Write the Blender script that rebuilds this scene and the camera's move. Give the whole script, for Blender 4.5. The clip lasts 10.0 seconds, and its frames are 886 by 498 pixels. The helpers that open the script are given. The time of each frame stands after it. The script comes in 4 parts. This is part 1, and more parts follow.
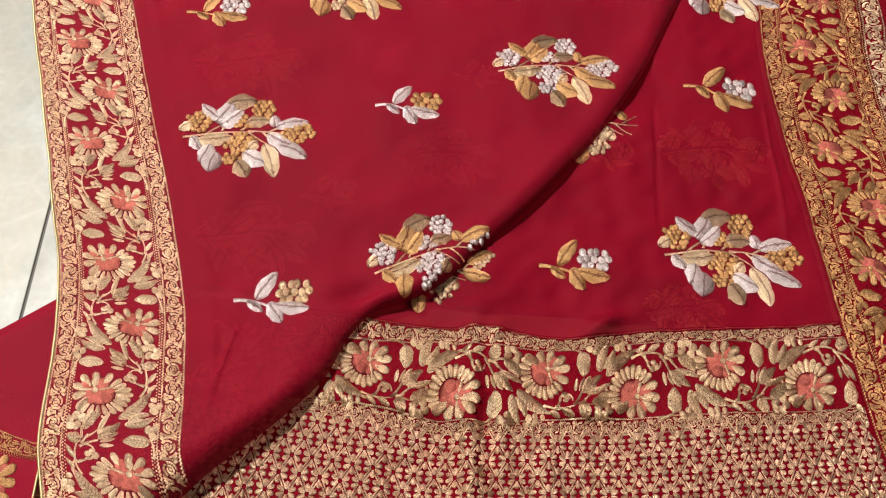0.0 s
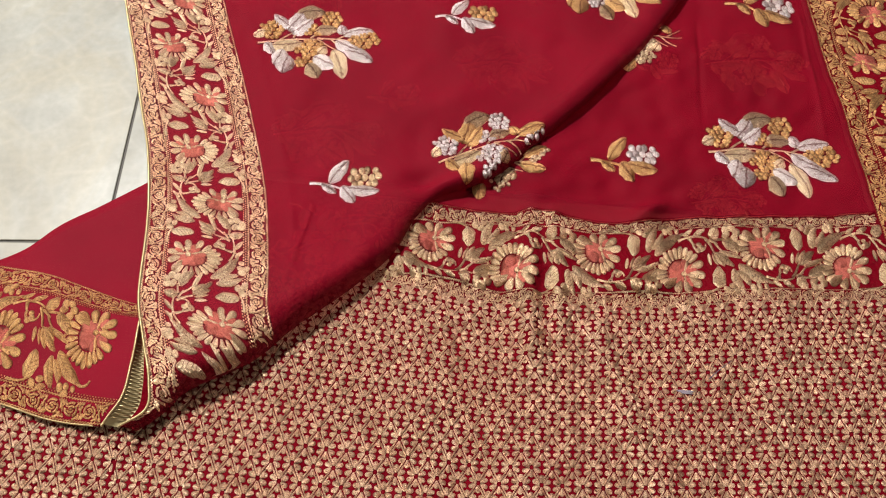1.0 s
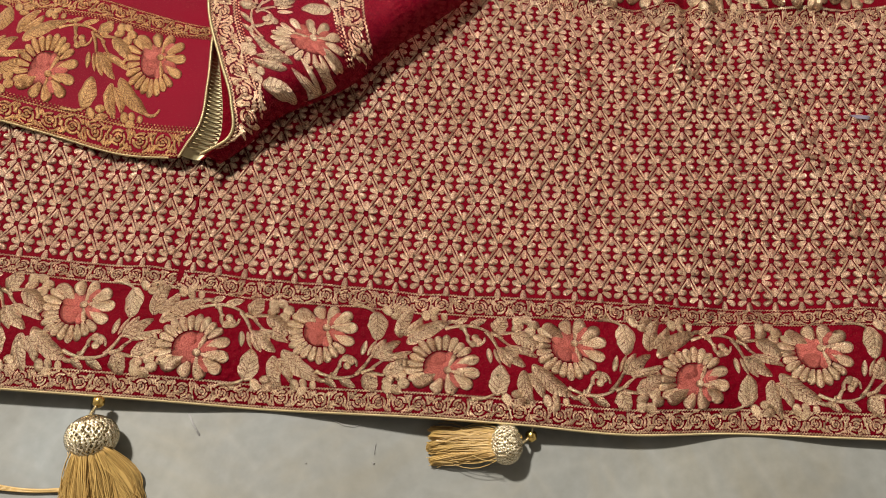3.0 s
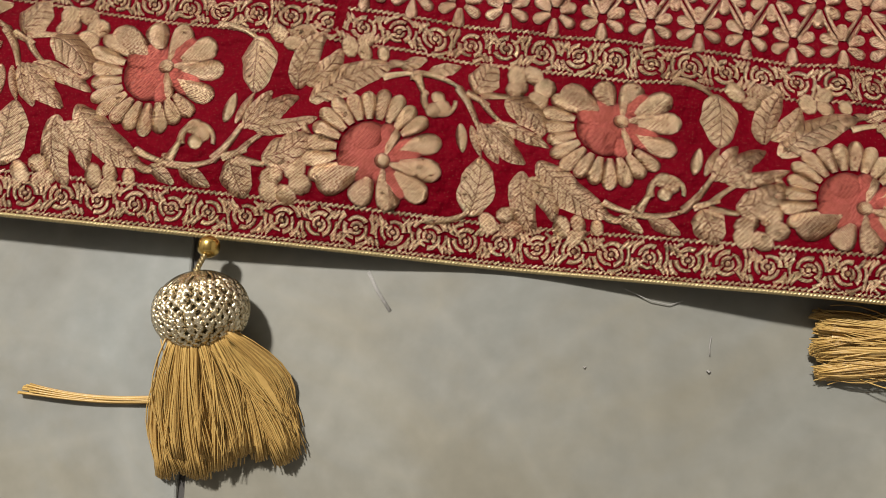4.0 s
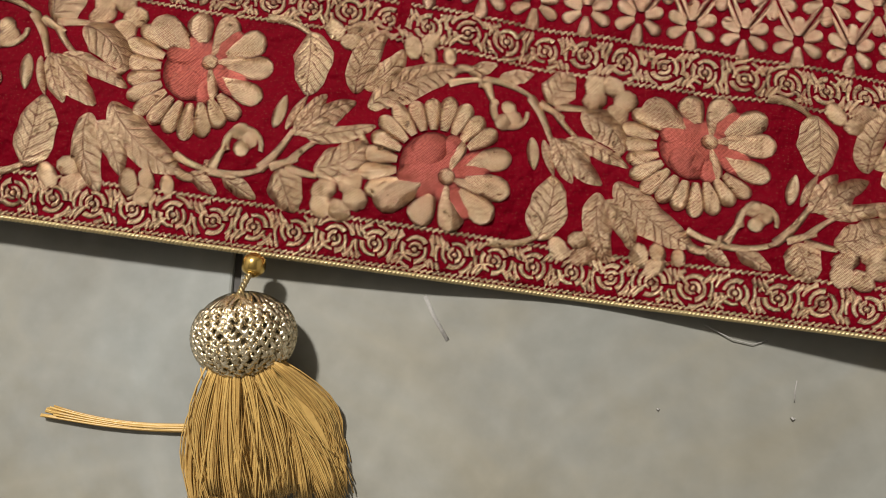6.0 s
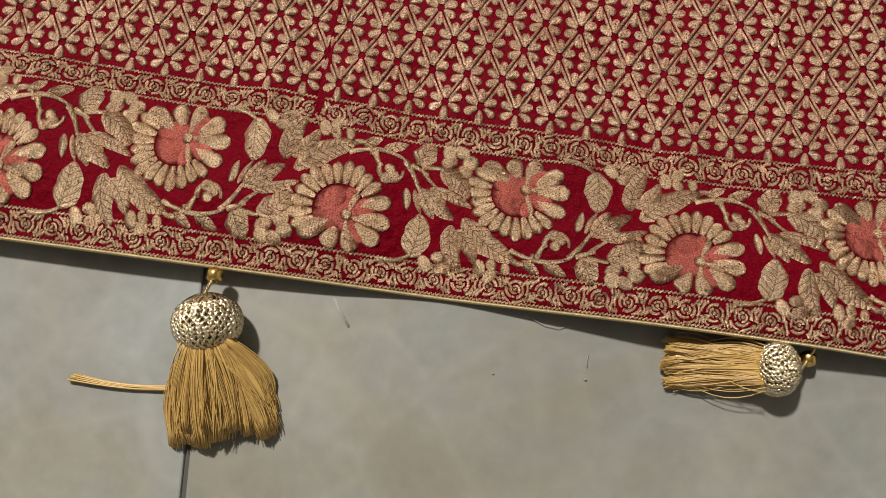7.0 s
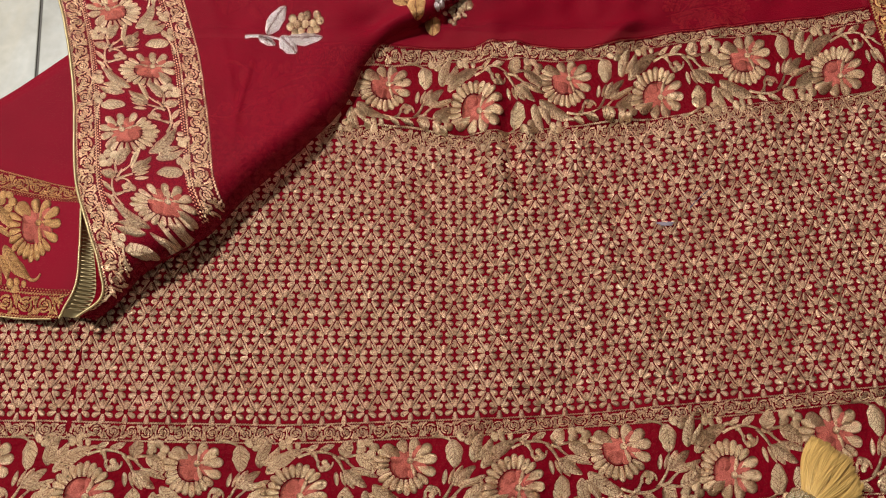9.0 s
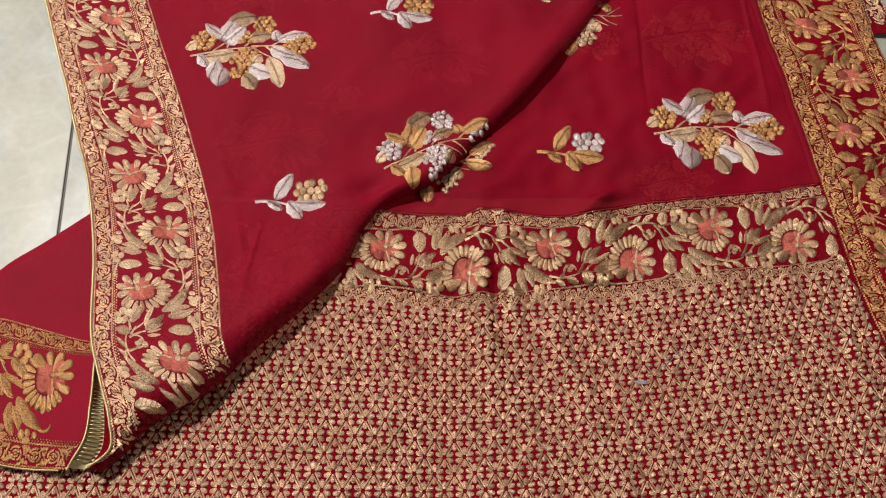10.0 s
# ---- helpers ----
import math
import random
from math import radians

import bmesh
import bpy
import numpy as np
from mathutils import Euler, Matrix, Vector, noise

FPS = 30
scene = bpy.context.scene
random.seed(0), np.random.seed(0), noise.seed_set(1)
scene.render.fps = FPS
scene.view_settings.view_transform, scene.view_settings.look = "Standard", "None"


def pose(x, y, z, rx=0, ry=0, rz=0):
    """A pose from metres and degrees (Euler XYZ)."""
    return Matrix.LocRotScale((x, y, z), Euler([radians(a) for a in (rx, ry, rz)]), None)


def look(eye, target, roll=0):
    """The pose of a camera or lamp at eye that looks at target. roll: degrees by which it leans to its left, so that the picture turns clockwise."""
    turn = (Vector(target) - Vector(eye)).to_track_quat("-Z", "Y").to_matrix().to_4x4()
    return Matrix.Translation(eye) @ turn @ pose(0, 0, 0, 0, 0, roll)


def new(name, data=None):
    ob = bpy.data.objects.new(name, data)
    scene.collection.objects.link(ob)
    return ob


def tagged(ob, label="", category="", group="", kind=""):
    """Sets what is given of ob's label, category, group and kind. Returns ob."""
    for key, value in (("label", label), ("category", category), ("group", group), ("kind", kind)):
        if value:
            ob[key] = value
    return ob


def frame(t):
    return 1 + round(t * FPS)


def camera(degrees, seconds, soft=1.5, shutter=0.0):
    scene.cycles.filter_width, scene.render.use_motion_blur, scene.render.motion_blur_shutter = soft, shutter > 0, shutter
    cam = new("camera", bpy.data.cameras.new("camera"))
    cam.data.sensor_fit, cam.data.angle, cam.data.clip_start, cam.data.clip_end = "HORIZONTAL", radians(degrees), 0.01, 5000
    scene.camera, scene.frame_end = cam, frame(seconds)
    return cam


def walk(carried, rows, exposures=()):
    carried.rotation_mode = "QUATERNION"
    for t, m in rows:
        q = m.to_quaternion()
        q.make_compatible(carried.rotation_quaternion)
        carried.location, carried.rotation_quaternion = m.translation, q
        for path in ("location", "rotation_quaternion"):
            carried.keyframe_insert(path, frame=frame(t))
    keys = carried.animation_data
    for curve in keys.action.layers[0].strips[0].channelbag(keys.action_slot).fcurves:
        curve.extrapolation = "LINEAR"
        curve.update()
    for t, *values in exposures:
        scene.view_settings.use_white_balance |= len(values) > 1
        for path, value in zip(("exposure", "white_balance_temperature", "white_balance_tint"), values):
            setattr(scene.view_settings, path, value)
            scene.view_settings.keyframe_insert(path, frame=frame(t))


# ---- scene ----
cam = camera(58.71, 10.0, soft=1.0)
PATH = [
    (0, (0.02901, 0.03103, 0.60939), (0.03278, 0.52071, -0.26250), 5.09),
    (0.5, (0.01008, -0.04069, 0.61658), (0.00602, 0.45180, -0.25373), 4.73),
    (1, (-0.00144, -0.08095, 0.60445), (-0.01768, 0.40525, -0.26924), 3.52),
    (1.5, (-0.00441, -0.10667, 0.58419), (-0.02521, 0.34411, -0.30821), 3.10),
    (2, (0.01087, -0.13880, 0.56848), (-0.01001, 0.26344, -0.34682), 2.24),
    (2.2, (0.01568, -0.15031, 0.56395), (-0.00113, 0.22480, -0.36288), 2.19),
    (3.3, (-0.12812, -0.15073, 0.39972), (-0.13965, 0.18834, -0.54097), 2.57),
    (3.5, (-0.15726, -0.13734, 0.34986), (-0.17186, 0.12713, -0.61442), 2.86),
    (4, (-0.19270, -0.11311, 0.25170), (-0.21778, 0.02457, -0.73846), -3.90),
    (4.5, (-0.20726, -0.09610, 0.22026), (-0.23177, 0.01168, -0.77361), -5.97),
    (5, (-0.21567, -0.09165, 0.21481), (-0.23705, 0.01384, -0.77938), -4.11),
    (5.2, (-0.21413, -0.09422, 0.21772), (-0.23386, 0.01207, -0.77642), -2.69),
    (6.3, (-0.21424, -0.09830, 0.23765), (-0.23410, 0.00620, -0.75668), -2.29),
    (6.5, (-0.21153, -0.09871, 0.24558), (-0.23117, 0.00414, -0.74893), -2.33),
    (7, (-0.17003, -0.11577, 0.33569), (-0.19574, 0.04527, -0.65093), -0.95),
    (7.5, (-0.07970, -0.13974, 0.43946), (-0.11654, 0.04258, -0.54309), -3.42),
    (8, (0.00136, -0.11144, 0.50894), (-0.04145, 0.10576, -0.46625), -4.58),
    (8.5, (0.03931, -0.06986, 0.55337), (0.01393, 0.20204, -0.40862), -3.32),
    (9, (0.02864, -0.05452, 0.57112), (0.01885, 0.24502, -0.38292), -2.07),
    (9.5, (0.02958, -0.04451, 0.59671), (0.03320, 0.31460, -0.33658), 0.23),
    (10, (0.02145, -0.03426, 0.62869), (0.03298, 0.39352, -0.27512), 1.88),
]
walk(cam, [(t, look(eye, target, roll)) for t, eye, target, roll in PATH],
     [(0, 0.40), (0.5, 0.33), (1.5, 0.30), (2.2, 0.28), (3.3, 0.08), (4.5, 0), (6.5, 0), (7, -0.12), (7.5, -0.1), (8.5, 0.02), (9.5, 0.04), (10, 0.13)])

# ---- light: one ceiling lamp high beyond the cloth, and the white room round it ----
world = bpy.data.worlds.new("room_air")
scene.world = world
world.use_nodes = True
world.node_tree.nodes["Background"].inputs[0].default_value = (1.0, 0.96, 0.9, 1)
world.node_tree.nodes["Background"].inputs[1].default_value = 0.012

lamp_data = bpy.data.lights.new("ceiling_lamp_light", "AREA")
lamp_data.shape, lamp_data.size, lamp_data.energy, lamp_data.color = "DISK", 0.22, 151, (1.0, 0.96, 0.905)
lamp = new("ceiling_lamp_light", lamp_data)
lamp.matrix_world = look((-1.15, 1.30, 2.55), (0, 0.1, 0))

# ---- scale: the cloth plan below is drawn in spans of 1.207 m, so that a floor tile is 0.60 m ----
U = 1.207

# ---- materials ----
MATS = {}


def nodes_of(name):
    m = bpy.data.materials.new(name)
    m.use_nodes = True
    nt = m.node_tree
    MATS[name] = m
    return m, nt, nt.nodes["Principled BSDF"]


def add(nt, kind, **inputs):
    n = nt.nodes.new(kind)
    for k, v in inputs.items():
        n.inputs[k.replace("_", " ")].default_value = v
    return n


def ramp(nt, fac, stops):
    r = nt.nodes.new("ShaderNodeValToRGB")
    el = r.color_ramp.elements
    while len(el) < len(stops):
        el.new(0.5)
    for e, (p, c) in zip(el, stops):
        e.position, e.color = p, (*c, 1)
    nt.links.new(fac, r.inputs[0])
    return r.outputs[0]


def mix(nt, fac, a, b, mode="MIX"):
    n = nt.nodes.new("ShaderNodeMix")
    n.data_type, n.blend_type = "RGBA", mode
    for sock, v in ((n.inputs[0], fac), (n.inputs[6], a), (n.inputs[7], b)):
        if isinstance(v, (int, float)):
            sock.default_value = v
        elif isinstance(v, tuple):
            sock.default_value = (*v, 1)
        else:
            nt.links.new(v, sock)
    return n.outputs[2]


def calc(nt, op, a, b=0.0):
    n = nt.nodes.new("ShaderNodeMath")
    n.operation = op
    for sock, v in ((n.inputs[0], a), (n.inputs[1], b)):
        if isinstance(v, (int, float)):
            sock.default_value = v
        else:
            nt.links.new(v, sock)
    return n.outputs[0]


def weave(nt, pitch_u, pitch_v, slant=0.0):
    """A woven thread pattern from the cloth's own coordinates, 0 to 1."""
    uv = nt.nodes.new("ShaderNodeUVMap")
    uv.uv_map = "UVMap"
    sep = nt.nodes.new("ShaderNodeSeparateXYZ")
    nt.links.new(uv.outputs[0], sep.inputs[0])
    a = calc(nt, "MULTIPLY", calc(nt, "ADD", sep.outputs[0], calc(nt, "MULTIPLY", sep.outputs[1], slant)), 2 * math.pi / pitch_u)
    b = calc(nt, "MULTIPLY", calc(nt, "ADD", sep.outputs[1], calc(nt, "MULTIPLY", sep.outputs[0], -slant)), 2 * math.pi / pitch_v)
    s = calc(nt, "MULTIPLY", calc(nt, "SINE", a), calc(nt, "SINE", b))
    return calc(nt, "ADD", calc(nt, "MULTIPLY", s, 0.5), 0.5), uv.outputs[0]


def zari(name, light, dark, metal=0.96, rough=0.33, pitch=0.00062):
    """Metal-wound yarn: fine woven dots, ribs along the leaves, glints and tarnish, crease shade painted at the edges.
    """
    m, nt, p = nodes_of(name)
    w, uv = weave(nt, pitch, pitch * 0.75, 0.5)
    n1 = add(nt, "ShaderNodeTexNoise", Scale=1700.0, Detail=2.0)
    n2 = add(nt, "ShaderNodeTexNoise", Scale=55.0, Detail=3.0)
    n3 = add(nt, "ShaderNodeTexNoise", Scale=420.0, Detail=2.0)
    for n in (n1, n2, n3):
        nt.links.new(uv, n.inputs["Vector"])
    rib = nt.nodes.new("ShaderNodeUVMap")
    rib.uv_map = "Rib"
    sep = nt.nodes.new("ShaderNodeSeparateXYZ")
    nt.links.new(rib.outputs[0], sep.inputs[0])
    # chevron ribs: x runs along the leaf, y across it; rise is 0 in every dark line
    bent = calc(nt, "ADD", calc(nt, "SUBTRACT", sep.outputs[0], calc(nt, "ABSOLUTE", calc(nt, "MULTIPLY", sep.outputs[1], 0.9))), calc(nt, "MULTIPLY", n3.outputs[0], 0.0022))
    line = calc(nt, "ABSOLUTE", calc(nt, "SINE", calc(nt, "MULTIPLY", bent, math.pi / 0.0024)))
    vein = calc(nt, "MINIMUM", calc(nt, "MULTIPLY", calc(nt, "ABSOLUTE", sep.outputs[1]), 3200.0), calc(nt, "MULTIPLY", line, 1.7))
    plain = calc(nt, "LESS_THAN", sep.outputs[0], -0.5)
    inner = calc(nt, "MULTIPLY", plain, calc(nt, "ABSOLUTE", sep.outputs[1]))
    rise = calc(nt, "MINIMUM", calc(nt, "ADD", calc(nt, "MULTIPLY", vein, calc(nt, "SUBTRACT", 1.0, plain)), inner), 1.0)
    grain = calc(nt, "ADD", calc(nt, "MULTIPLY", w, 0.9), calc(nt, "SUBTRACT", calc(nt, "MULTIPLY", n1.outputs[0], 1.1), 0.5))
    geo = nt.nodes.new("ShaderNodeNewGeometry")
    grain = calc(nt, "ADD", grain, calc(nt, "MULTIPLY", calc(nt, "SUBTRACT", geo.outputs["Random Per Island"], 0.5), 0.10))
    col = ramp(nt, grain, [(0.30, (0.12, 0.006, 0.012)), (0.42, tuple(c * 0.8 for c in dark)), (0.56, light)])
    worn = ramp(nt, calc(nt, "ADD", calc(nt, "MULTIPLY", n2.outputs[0], 0.5), calc(nt, "MULTIPLY", n3.outputs[0], 0.5)), [(0.36, (0.72, 0.68, 0.62)), (0.60, (1.0, 1.0, 1.0))])
    # dark vein lines, plus contact shade painted into the colour round each float
    vein_edge_shade = ramp(nt, rise, [(0.0, (0.22, 0.07, 0.06)), (0.55, (1, 1, 1))])
    nt.links.new(mix(nt, 1.0, mix(nt, 1.0, col, worn, "MULTIPLY"), vein_edge_shade, "MULTIPLY"), p.inputs["Base Color"])
    p.inputs["Metallic"].default_value = metal
    nt.links.new(calc(nt, "ADD", calc(nt, "MULTIPLY", n3.outputs[0], 0.3), rough - 0.15), p.inputs["Roughness"])
    b = add(nt, "ShaderNodeBump", Strength=1.0, Distance=0.00022)
    nt.links.new(calc(nt, "ADD", grain, calc(nt, "MULTIPLY", rise, 1.2)), b.inputs["Height"])
    pucker = add(nt, "ShaderNodeBump", Strength=1.0, Distance=0.0011)
    nt.links.new(calc(nt, "ADD", n3.outputs[0], calc(nt, "MULTIPLY", n2.outputs[0], 6.0)), pucker.inputs["Height"])
    nt.links.new(pucker.outputs[0], b.inputs["Normal"])
    # every float of yarn lies at a slant of its own
    any_ = nt.nodes.new("ShaderNodeTexWhiteNoise")
    any_.noise_dimensions = "1D"
    nt.links.new(geo.outputs["Random Per Island"], any_.inputs["W"])
    slant = nt.nodes.new("ShaderNodeVectorMath")
    slant.operation = "SUBTRACT"
    slant.inputs[1].default_value = (0.67, 0.33, 0.5)
    nt.links.new(any_.outputs["Color"], slant.inputs[0])
    lean = nt.nodes.new("ShaderNodeVectorMath")
    lean.operation = "MULTIPLY_ADD"
    lean.inputs[1].default_value = (0.85, 0.85, 0.0)
    nt.links.new(slant.outputs[0], lean.inputs[0])
    nt.links.new(b.outputs[0], lean.inputs[2])
    unit = nt.nodes.new("ShaderNodeVectorMath")
    unit.operation = "NORMALIZE"
    nt.links.new(lean.outputs[0], unit.inputs[0])
    nt.links.new(unit.outputs[0], p.inputs["Normal"])
    return m


def cloth(name, base, sheer=0.0, gold=0.0, rough=0.62, pucker=0.0):
    """Fine crimson georgette; sheer lets a little of what lies below show."""
    m, nt, p = nodes_of(name)
    w, uv = weave(nt, 0.00042, 0.00042)
    n1 = add(nt, "ShaderNodeTexNoise", Scale=14.0, Detail=4.0)
    n2 = add(nt, "ShaderNodeTexNoise", Scale=900.0, Detail=2.0)
    for n in (n1, n2):
        nt.links.new(uv, n.inputs["Vector"])
    tone = ramp(nt, n1.outputs[0], [(0.3, tuple(c * 0.86 for c in base)), (0.7, tuple(c * 1.12 for c in base))])
    thread = ramp(nt, calc(nt, "ADD", calc(nt, "MULTIPLY", w, 0.5), calc(nt, "MULTIPLY", n2.outputs[0], 0.5)), [(0.25, (0.82, 0.8, 0.8)), (0.75, (1.1, 1.1, 1.1))])
    col = mix(nt, 1.0, tone, thread, "MULTIPLY")
    if gold:
        n3 = add(nt, "ShaderNodeTexNoise", Scale=2200.0, Detail=0.0)
        nt.links.new(uv, n3.inputs["Vector"])
        fleck = ramp(nt, n3.outputs[0], [(0.71, (0, 0, 0)), (0.76, (gold, gold, gold))])
        col = mix(nt, fleck, col, (0.75, 0.5, 0.3))
    nt.links.new(col, p.inputs["Base Color"])
    p.inputs["Roughness"].default_value = rough
    p.inputs["Specular IOR Level"].default_value = 0.02 if pucker else 0.05
    p.inputs["Sheen Weight"].default_value = 0.0 if pucker else 0.03
    p.inputs["Sheen Roughness"].default_value = 0.4
    p.inputs["Sheen Tint"].default_value = (1.0, 0.35, 0.4, 1)
    b = add(nt, "ShaderNodeBump", Strength=0.25, Distance=0.0002)
    nt.links.new(calc(nt, "ADD", w, n2.outputs[0]), b.inputs["Height"])
    nt.links.new(b.outputs[0], p.inputs["Normal"])
    if pucker:
        n4 = add(nt, "ShaderNodeTexNoise", Scale=260.0, Detail=2.0)
        nt.links.new(uv, n4.inputs["Vector"])
        wide = add(nt, "ShaderNodeBump", Strength=1.0, Distance=pucker)
        nt.links.new(n4.outputs[0], wide.inputs["Height"])
        nt.links.new(wide.outputs[0], b.inputs["Normal"])
    if sheer:
        t = nt.nodes.new("ShaderNodeBsdfTransparent")
        t.inputs[0].default_value = (1.0, 0.65, 0.65, 1)
        s = nt.nodes.new("ShaderNodeMixShader")
        s.inputs[0].default_value = sheer
        nt.links.new(p.outputs[0], s.inputs[1])
        nt.links.new(t.outputs[0], s.inputs[2])
        nt.links.new(s.outputs[0], nt.nodes["Material Output"].inputs[0])
    return m


def thread_mat(name, light, dark, metal=0.0, rough=0.5, scale=900.0):
    m, nt, p = nodes_of(name)
    g = nt.nodes.new("ShaderNodeNewGeometry")
    tc = nt.nodes.new("ShaderNodeTexCoord")
    n = add(nt, "ShaderNodeTexNoise", Scale=scale, Detail=2.0)
    nt.links.new(tc.outputs["Object"], n.inputs["Vector"])
    f = calc(nt, "ADD", calc(nt, "MULTIPLY", g.outputs["Random Per Island"], 0.6), calc(nt, "MULTIPLY", n.outputs[0], 0.4))
    nt.links.new(ramp(nt, f, [(0.1, dark), (0.85, light)]), p.inputs["Base Color"])
    p.inputs["Metallic"].default_value = metal
    p.inputs["Roughness"].default_value = rough
    b = add(nt, "ShaderNodeBump", Strength=0.3, Distance=0.0003)
    nt.links.new(n.outputs[0], b.inputs["Height"])
    nt.links.new(b.outputs[0], p.inputs["Normal"])
    return m


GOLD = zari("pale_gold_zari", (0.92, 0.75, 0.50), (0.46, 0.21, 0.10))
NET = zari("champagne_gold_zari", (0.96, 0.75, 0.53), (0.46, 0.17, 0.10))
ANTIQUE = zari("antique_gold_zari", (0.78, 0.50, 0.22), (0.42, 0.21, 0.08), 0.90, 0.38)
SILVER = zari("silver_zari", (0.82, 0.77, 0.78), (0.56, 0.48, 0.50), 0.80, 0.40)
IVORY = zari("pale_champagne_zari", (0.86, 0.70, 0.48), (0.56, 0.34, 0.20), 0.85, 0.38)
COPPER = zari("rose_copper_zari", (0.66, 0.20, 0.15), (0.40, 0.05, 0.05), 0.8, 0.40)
RED = cloth("crimson_georgette", (0.185, 0.0010, 0.0135), sheer=0.52, gold=0.10)
TURNED = cloth("crimson_georgette_single", (0.150, 0.0008, 0.0105), sheer=0.08, gold=0.1)
DEEP = cloth("crimson_brocade_ground", (0.105, 0.0004, 0.0050), gold=0.05, pucker=0.002)
FOLDED = cloth("crimson_georgette_folded", (0.180, 0.0010, 0.0130), sheer=0.40, gold=0.14)
UNDER = cloth("crimson_under_layer", (0.145, 0.0010, 0.0125))
CORD = thread_mat("gold_cord", (0.50, 0.40, 0.22), (0.20, 0.14, 0.06), 0.85, 0.35, 2500.0)
LINING = thread_mat("pale_gold_hem_tape", (0.46, 0.39, 0.22), (0.24, 0.19, 0.09), 0.6, 0.45, 1500.0)
SILK = thread_mat("mustard_silk_thread", (0.58, 0.385, 0.125), (0.34, 0.195, 0.055), 0.0, 0.36)
KNIT = thread_mat("champagne_metallic_crochet", (0.90, 0.80, 0.60), (0.40, 0.31, 0.17), 0.95, 0.22, 3000.0)
CORE = thread_mat("dull_gold_core", (0.46, 0.36, 0.20), (0.26, 0.19, 0.10), 0.7, 0.4, 1200.0)
BEAD = thread_mat("gold_bead", (0.72, 0.5, 0.16), (0.6, 0.4, 0.12), 1.0, 0.22, 300.0)
PEN = thread_mat("blue_tailor_chalk", (0.17, 0.14, 0.17), (0.10, 0.08, 0.11), 0.0, 0.8, 900.0)
FLUFF = thread_mat("grey_lint", (0.4, 0.38, 0.35), (0.06, 0.06, 0.06), 0.0, 0.8)


def stone(name):
    m, nt, p = nodes_of(name)
    tc = nt.nodes.new("ShaderNodeTexCoord")
    info = nt.nodes.new("ShaderNodeObjectInfo")
    n1 = add(nt, "ShaderNodeTexNoise", Scale=9.0, Detail=6.0, Roughness=0.6, Distortion=0.8)
    n2 = add(nt, "ShaderNodeTexNoise", Scale=140.0, Detail=3.0)
    v = add(nt, "ShaderNodeTexVoronoi", Scale=26.0)
    v.feature = "DISTANCE_TO_EDGE"
    for n in (n1, n2, v):
        nt.links.new(tc.outputs["Object"], n.inputs["Vector"])
    base = ramp(nt, n1.outputs[0], [(0.3, (0.172, 0.168, 0.144)), (0.55, (0.212, 0.211, 0.189)), (0.75, (0.246, 0.250, 0.231))])
    vein = ramp(nt, calc(nt, "ADD", v.outputs[0], calc(nt, "MULTIPLY", n2.outputs[0], 0.1)), [(0.03, (1.10, 1.095, 1.09)), (0.14, (1, 1, 1))])
    fine = ramp(nt, n2.outputs[0], [(0.25, (0.90, 0.90, 0.89)), (0.75, (1.06, 1.06, 1.06))])
    n4 = add(nt, "ShaderNodeTexNoise", Scale=5.0, Detail=5.0, Roughness=0.65, Distortion=1.5)
    nt.links.new(tc.outputs["Object"], n4.inputs["Vector"])
    vein = mix(nt, 1.0, vein, ramp(nt, n4.outputs[0], [(0.38, (1.02, 0.97, 0.88)), (0.52, (1, 1, 1)), (0.66, (0.97, 1.0, 1.03))]), "MULTIPLY")
    each = ramp(nt, info.outputs["Random"], [(0.0, (0.97, 0.97, 0.97)), (1.0, (1.02, 1.02, 1.02))])
    col = mix(nt, 1.0, mix(nt, 1.0, mix(nt, 1.0, base, vein, "MULTIPLY"), fine, "MULTIPLY"), each, "MULTIPLY")
    nt.links.new(col, p.inputs["Base Color"])
    nt.links.new(ramp(nt, n1.outputs[0], [(0.3, (0.52, 0.52, 0.52)), (0.7, (0.42, 0.42, 0.42))]), p.inputs["Roughness"])
    p.inputs["Specular IOR Level"].default_value = 0.35
    b = add(nt, "ShaderNodeBump", Strength=0.05, Distance=0.001)
    nt.links.new(n2.outputs[0], b.inputs["Height"])
    nt.links.new(b.outputs[0], p.inputs["Normal"])
    return m


TILE = stone("vitrified_tile")


def plaster(name, base):
    m, nt, p = nodes_of(name)
    tc = nt.nodes.new("ShaderNodeTexCoord")
    n = add(nt, "ShaderNodeTexNoise", Scale=6.0, Detail=6.0)
    nt.links.new(tc.outputs["Object"], n.inputs["Vector"])
    nt.links.new(ramp(nt, n.outputs[0], [(0.3, tuple(c * 0.93 for c in base)), (0.7, base)]), p.inputs["Base Color"])
    p.inputs["Roughness"].default_value = 0.8
    return m


WALL = plaster("cream_wall_paint", (0.40, 0.385, 0.36))
GROUT = plaster("dark_grout", (0.06, 0.055, 0.05))


